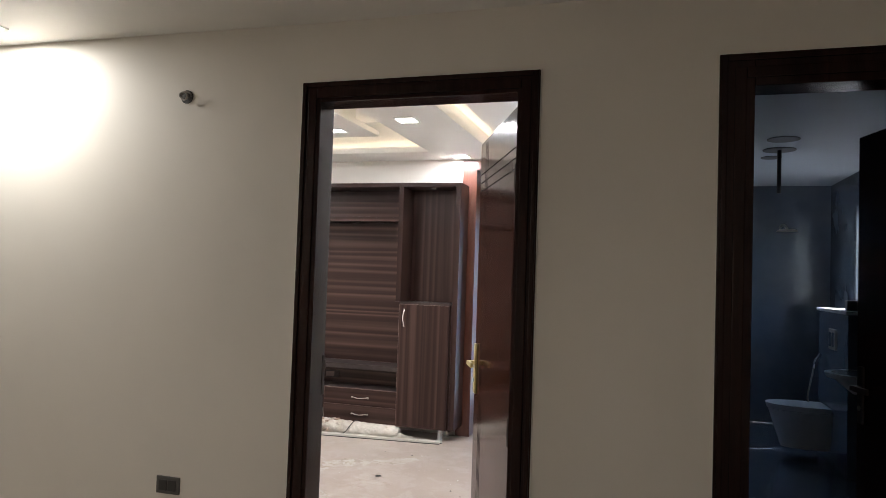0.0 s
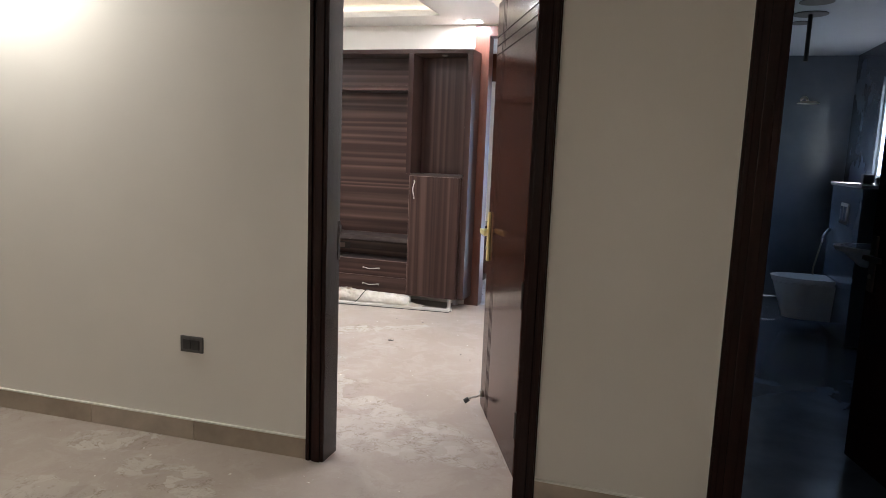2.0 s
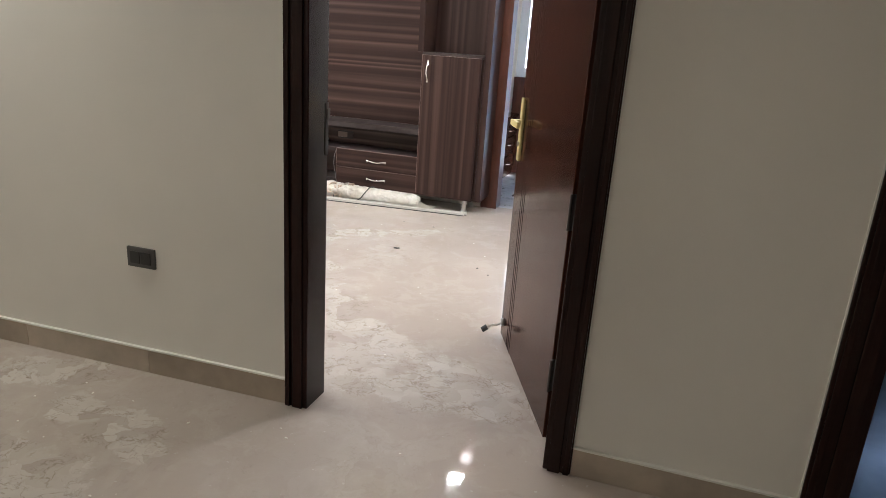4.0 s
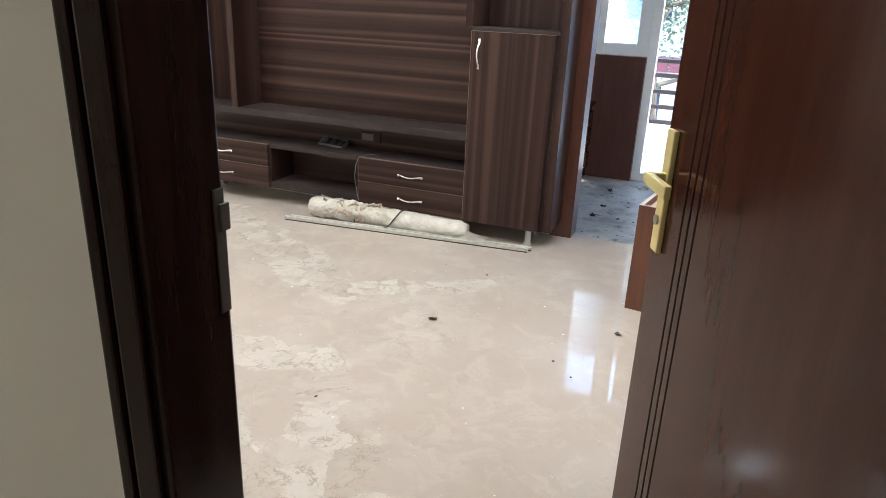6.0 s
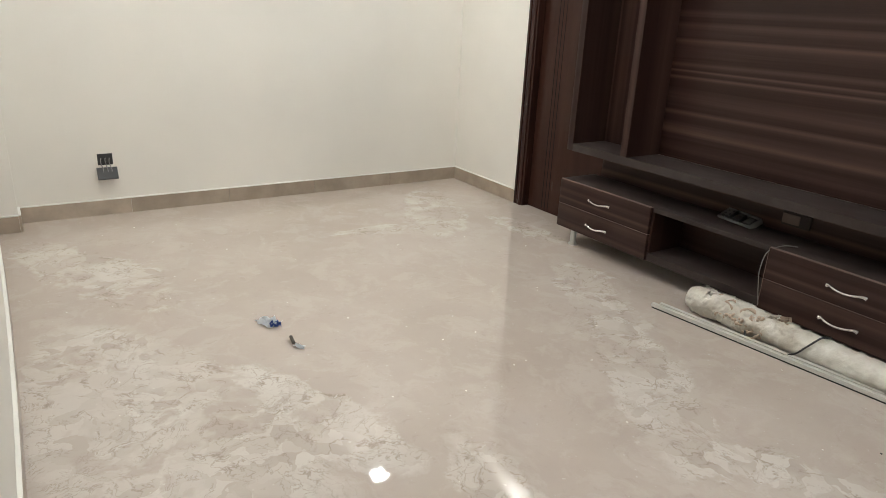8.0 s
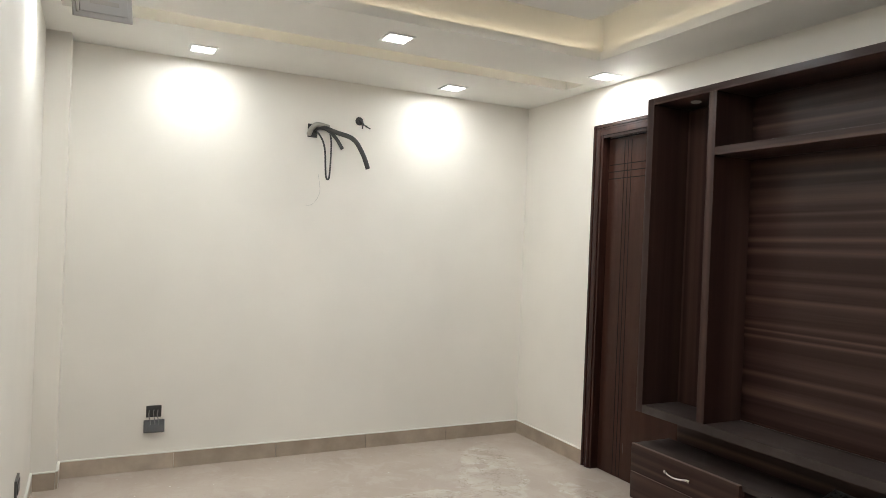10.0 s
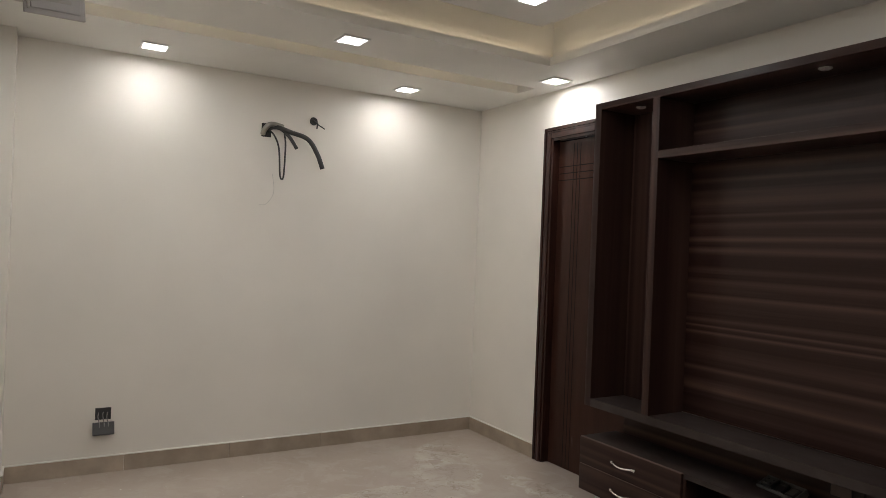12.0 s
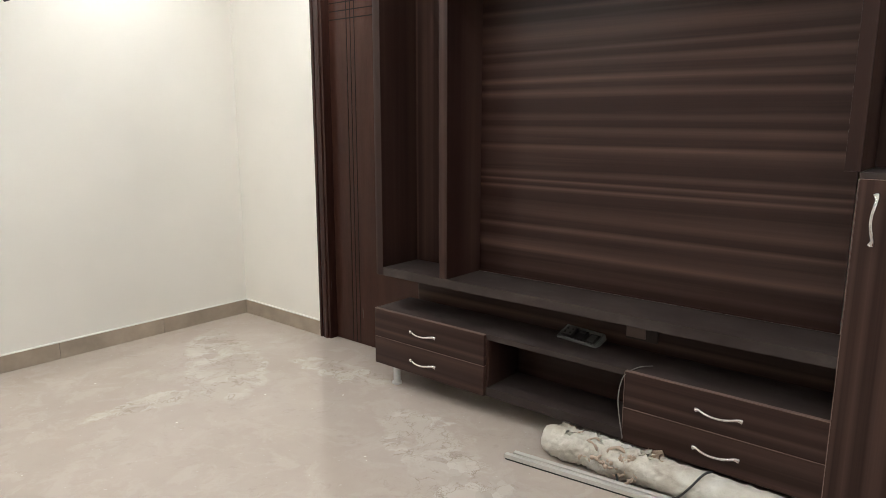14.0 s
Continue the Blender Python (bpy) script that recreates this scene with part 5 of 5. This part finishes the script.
def car(x, y, turn):
    t = thing("car", (0, 0, 0), "white parked hatchback on the street", "car")
    prof = [(-1.9, 0.35), (-1.9, 0.78), (-1.35, 0.92), (-0.75, 1.42), (0.75, 1.46), (1.55, 1.0), (1.85, 0.9), (1.9, 0.35)]
    bm = bmesh.new()
    a = [bm.verts.new((px, -0.78, pz)) for px, pz in prof]
    b = [bm.verts.new((px, 0.78, pz)) for px, pz in prof]
    bm.faces.new(a), bm.faces.new(b[::-1])
    for i in range(len(prof)):
        j = (i + 1) % len(prof)
        bm.faces.new((a[i], b[i], b[j], a[j]))
    bmesh.ops.bevel(bm, geom=bm.edges[:], offset=0.07, segments=2, affect="EDGES")
    part("body", bm, M_CAR, t, smooth=True)
    for sy in (-0.785, 0.785):
        part("window", boxes((-0.85, 0.95, sy - 0.012, sy + 0.012, 0.98, 1.33), bevel=0.01), M_PANE, t)
        for sx in (-1.2, 1.2):
            bm = bmesh.new()
            cyl(bm, 0.3, 0.2, Matrix.Translation((sx, sy * 0.93, 0.3)) @ Matrix.Rotation(math.pi / 2, 4, "X"))
            w = part("wheel", bm, M_DARK, t)
            bm = bmesh.new()
            cyl(bm, 0.19, 0.03, Matrix.Translation((sx, sy * 1.05, 0.3)) @ Matrix.Rotation(math.pi / 2, 4, "X"))
            part("rim", bm, M_STEEL, w)
    t.matrix_world = pose(x, y, GZ, 0, 0, turn)
    return t


car(-2.2, 15.2, 8)

# ---- bathroom ----
BX0, BX1, BYE = 0.535, 2.03, 7.80
structure("floor_bath", boxes((0.42, 2.6, AY0 + 0.05, BYE + 0.1, -0.1, -0.006)), M_BATHFLOOR, "dark bathroom floor", "floor")
structure("wall_bath_west", boxes((0.10, BX0, AY1, BYE, 0, H)), M_TILE, "dark glossy tiled bathroom wall", "wall")
structure("wall_bath_north", boxes((0.10, 0.60, BYE, BYE + 0.1, 0, H), (1.12, 2.2, BYE, BYE + 0.1, 0, H), (0.60, 1.12, BYE, BYE + 0.1, 0, 1.25), (0.60, 1.12, BYE, BYE + 0.1, 2.20, H)), M_TILE, "dark tiled bathroom end wall", "wall")
WY0, WY1, WZ0, WZ1 = 6.25, 6.88, 1.29, 2.19
structure("wall_bath_east", boxes((BX1, BX1 + 0.12, AY1, WY0, 0, H), (BX1, BX1 + 0.12, WY1, BYE, 0, H), (BX1, BX1 + 0.12, WY0, WY1, 0, WZ0), (BX1, BX1 + 0.12, WY0, WY1, WZ1, H)), M_TILE, "dark tiled bathroom wall with a window opening", "wall")
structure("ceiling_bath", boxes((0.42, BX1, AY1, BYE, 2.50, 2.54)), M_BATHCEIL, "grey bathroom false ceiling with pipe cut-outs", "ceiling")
VX0, VX1, VZ0, VZ1 = 0.60, 1.12, 1.25, 2.20
bath_light = area("bath_window_light", (VX0 + VX1) / 2, BYE + 0.02, (VZ0 + VZ1) / 2, VX1 - VX0, 0.095, (0.66, 0.82, 1.0), (1.25, 6.2, 0.6), VZ1 - VZ0)
bath_light.data.spread = radians(105)
side_light = area("bath_window_light", BX1 + 0.02, 6.56, 1.74, 0.5, 0.03, (0.66, 0.82, 1.0), (0.9, 6.1, 1.1), 0.8)
bv = thing("window_3", (VX0, BYE, VZ0), "narrow white framed window in the bathroom end wall", "window", kind="structure")
for q in ((VX0, VX0 + 0.04, VZ0, VZ1), (VX1 - 0.04, VX1, VZ0, VZ1), (VX0 + 0.04, VX1 - 0.04, VZ0, VZ0 + 0.04), (VX0 + 0.04, VX1 - 0.04, VZ1 - 0.04, VZ1)):
    part("frame", boxes((q[0], q[1], BYE + 0.04, BYE + 0.09, q[2], q[3])), M_UPVC, bv)
p = part("pane", boxes((VX0 + 0.04, VX1 - 0.04, BYE + 0.06, BYE + 0.066, VZ0 + 0.04, VZ1 - 0.04)), M_GLASS, bv)
p.visible_shadow = False
bw = thing("window_2", (BX1, 6.5, 1.45), "small white framed bathroom window", "window", kind="structure")
for s in ((WY0, WY0 + 0.04, WZ0, WZ1), (WY1 - 0.04, WY1, WZ0, WZ1), (WY0 + 0.04, WY1 - 0.04, WZ0, WZ0 + 0.04), (WY0 + 0.04, WY1 - 0.04, WZ1 - 0.04, WZ1)):
    part("frame", boxes((BX1 + 0.03, BX1 + 0.08, s[0], s[1], s[2], s[3])), M_UPVC, bw)
p = part("pane", boxes((BX1 + 0.05, BX1 + 0.056, WY0 + 0.04, WY1 - 0.04, WZ0 + 0.04, WZ1 - 0.04)), M_GLASS, bw)
p.visible_shadow = False
wc = thing("toilet", (1.45, 6.38, 0), "white wall-hung toilet with a closed lid", "toilet")


def oval(bm, x0, x1, y, w, z0, z1, taper=1.0, seg=28):
    """A rounded body from the wall at x1 to a round nose at x0."""
    lo, hi = [], []
    cx, rx = x1 - (x1 - x0) * 0.42, (x1 - x0) * 0.58
    for k in range(seg):
        a = math.pi / 2 + math.pi * k / (seg - 1)
        px, py = cx + rx * math.cos(a), w * math.sin(a)
        hi.append((px, y + py, z1))
        lo.append((cx + (px - cx) * taper, y + py * taper, z0))
    hi = [(x1, y + w, z1)] + hi + [(x1, y - w, z1)]
    lo = [(x1, y + w * taper, z0)] + lo + [(x1, y - w * taper, z0)]
    a, b = [bm.verts.new(v) for v in lo], [bm.verts.new(v) for v in hi]
    bm.faces.new(a), bm.faces.new(b)
    for i in range(len(a)):
        j = (i + 1) % len(a)
        bm.faces.new((a[i], a[j], b[j], b[i]))
    return bm


part("bowl", oval(bmesh.new(), 1.24, 1.70, 6.38, 0.17, 0.08, 0.395, 0.62), M_CERAMIC, wc)
part("lid", oval(bmesh.new(), 1.22, 1.69, 6.38, 0.185, 0.40, 0.442, 0.96), M_CERAMIC, wc)
led = thing("cistern_ledge", (1.86, 6.3, 0), "dark tiled cistern ledge with a white top", "ledge", kind="structure")
part("body", boxes((1.70, BX1, 5.78, 6.70, 0, 1.235)), M_TILE, led)
part("top_slab", boxes((1.68, BX1, 5.76, 6.72, 1.236, 1.262), bevel=0.003), M_CERAMIC, led)
fp = thing("flush_plate", (1.70, 6.27, 1.0), "square chrome flush plate with two buttons", "flush plate")
part("plate", boxes((1.690, 1.70, 6.10, 6.33, 0.93, 1.10), bevel=0.003), M_STEEL, fp)
for y in (6.165, 6.265):
    part("button", boxes((1.684, 1.690, y - 0.035, y + 0.035, 0.955, 1.075), bevel=0.002), M_CHROME, fp)
bs = thing("basin", (1.75, 5.4, 0.8), "white wall basin on the bathroom wall", "basin")
bm = oval(bmesh.new(), 1.53, BX1, 5.50, 0.21, 0.68, 0.79, 0.55)
part("bowl", bm, M_CERAMIC, bs)
part("rim", oval(bmesh.new(), 1.48, BX1, 5.50, 0.26, 0.79, 0.825, 0.95), M_CERAMIC, bs)
# flat dark sheet on the rim: the shade inside the bowl as colour
part("hollow", oval(bmesh.new(), 1.53, 1.90, 5.50, 0.20, 0.822, 0.8265, 0.98), M_TILE, bs, "flat dark sheet in place of the shaded basin bowl")
part("tap", tube(bmesh.new(), smooth_path([(1.95, 5.50, 0.82), (1.95, 5.50, 0.96), (1.90, 5.50, 1.0), (1.84, 5.50, 0.96)], 5), 0.012, 8), M_CHROME, bs, "chrome tap", smooth=True)
part("waste_pipe", tube(bmesh.new(), smooth_path([(1.78, 5.50, 0.69), (1.78, 5.50, 0.52), (1.85, 5.50, 0.48), (2.02, 5.50, 0.5)], 5), 0.018, 8), M_CHROME, bs, "chrome bottle trap", smooth=True)
bt = thing("soap_bottle", (1.80, 6.05, 1.262), "small dark bottles on the cistern ledge", "bottle")
part("body", boxes((1.75, 1.83, 6.02, 6.10, 1.262, 1.345), bevel=0.012), M_DARK, bt)
bt2 = thing("cloth_bundle", (1.9, 6.1, 1.262), "small dark bundle on the cistern ledge", "bundle")
part("cloth", blob_roll((1.86, 6.10, 1.29), (1.98, 6.12, 1.285), 0.03, 0.025, 9.0, 14, 14), M_DARK, bt2, smooth=True)
sp = thing("health_faucet", (1.69, 6.62, 0.8), "chrome hand spray with its hose beside the toilet", "spray")
part("head", tube(bmesh.new(), [(1.68, 6.55, 0.86), (1.64, 6.55, 0.80), (1.63, 6.55, 0.74)], 0.014, 8), M_CHROME, sp, smooth=True)
part("hose", tube(bmesh.new(), smooth_path([(1.63, 6.55, 0.74), (1.60, 6.54, 0.6), (1.58, 6.53, 0.46), (1.64, 6.54, 0.36), (1.69, 6.55, 0.42)], 5), 0.007, 8), M_STEEL, sp, smooth=True)
for x, y, r in ((1.148, 5.26, 0.11), (1.19, 5.68, 0.12), (1.185, 6.02, 0.08)):
    c = thing("pipe_hole", (x, y, 2.5), "dark round cut-out in the bathroom ceiling", "hole", "ceiling cut-outs")
    # dark disc under the ceiling, its colour standing for the shaded cut-out
    bm = bmesh.new()
    cyl(bm, r, 0.006, Matrix.Translation((x, y, 2.498)), seg=24)
    part("opening", bm, M_DARK, c)
dp = thing("drop_pipe", (1.19, 5.68, 2.3), "dark drain pipe hanging from the ceiling hole", "pipe")
bm = bmesh.new()
tube(bm, [(1.19, 5.68, 2.497), (1.19, 5.68, 2.24), (1.19, 5.68, 2.16)], 0.016, 10)
part("pipe", bm, M_DARK, dp, smooth=True)
sh = thing("shower", (1.55, 7.5, 2.05), "chrome shower fitting wrapped in clear film", "shower")
bm = bmesh.new()
tube(bm, smooth_path([(1.55, 7.795, 2.06), (1.55, 7.6, 2.07), (1.55, 7.42, 2.02)], 5), 0.012, 8)
cyl(bm, 0.10, 0.02, Matrix.Translation((1.55, 7.40, 2.0)), 0.07)
part("head", bm, M_STEEL, sh)
mx = thing("shower_mixer", (BX0, 6.4, 1.0), "chrome mixer tap on the tiled wall", "tap")
for z, y in ((1.02, 6.0), (0.55, 6.9)):
    bm = bmesh.new()
    cyl(bm, 0.035, 0.02, Matrix.Translation((BX0 + 0.01, y, z)) @ Matrix.Rotation(math.pi / 2, 4, "Y"))
    tube(bm, [(BX0 + 0.01, y, z), (BX0 + 0.09, y, z), (BX0 + 0.13, y, z + 0.01)], 0.012, 8)
    part("tap", bm, M_CHROME, mx, smooth=True)
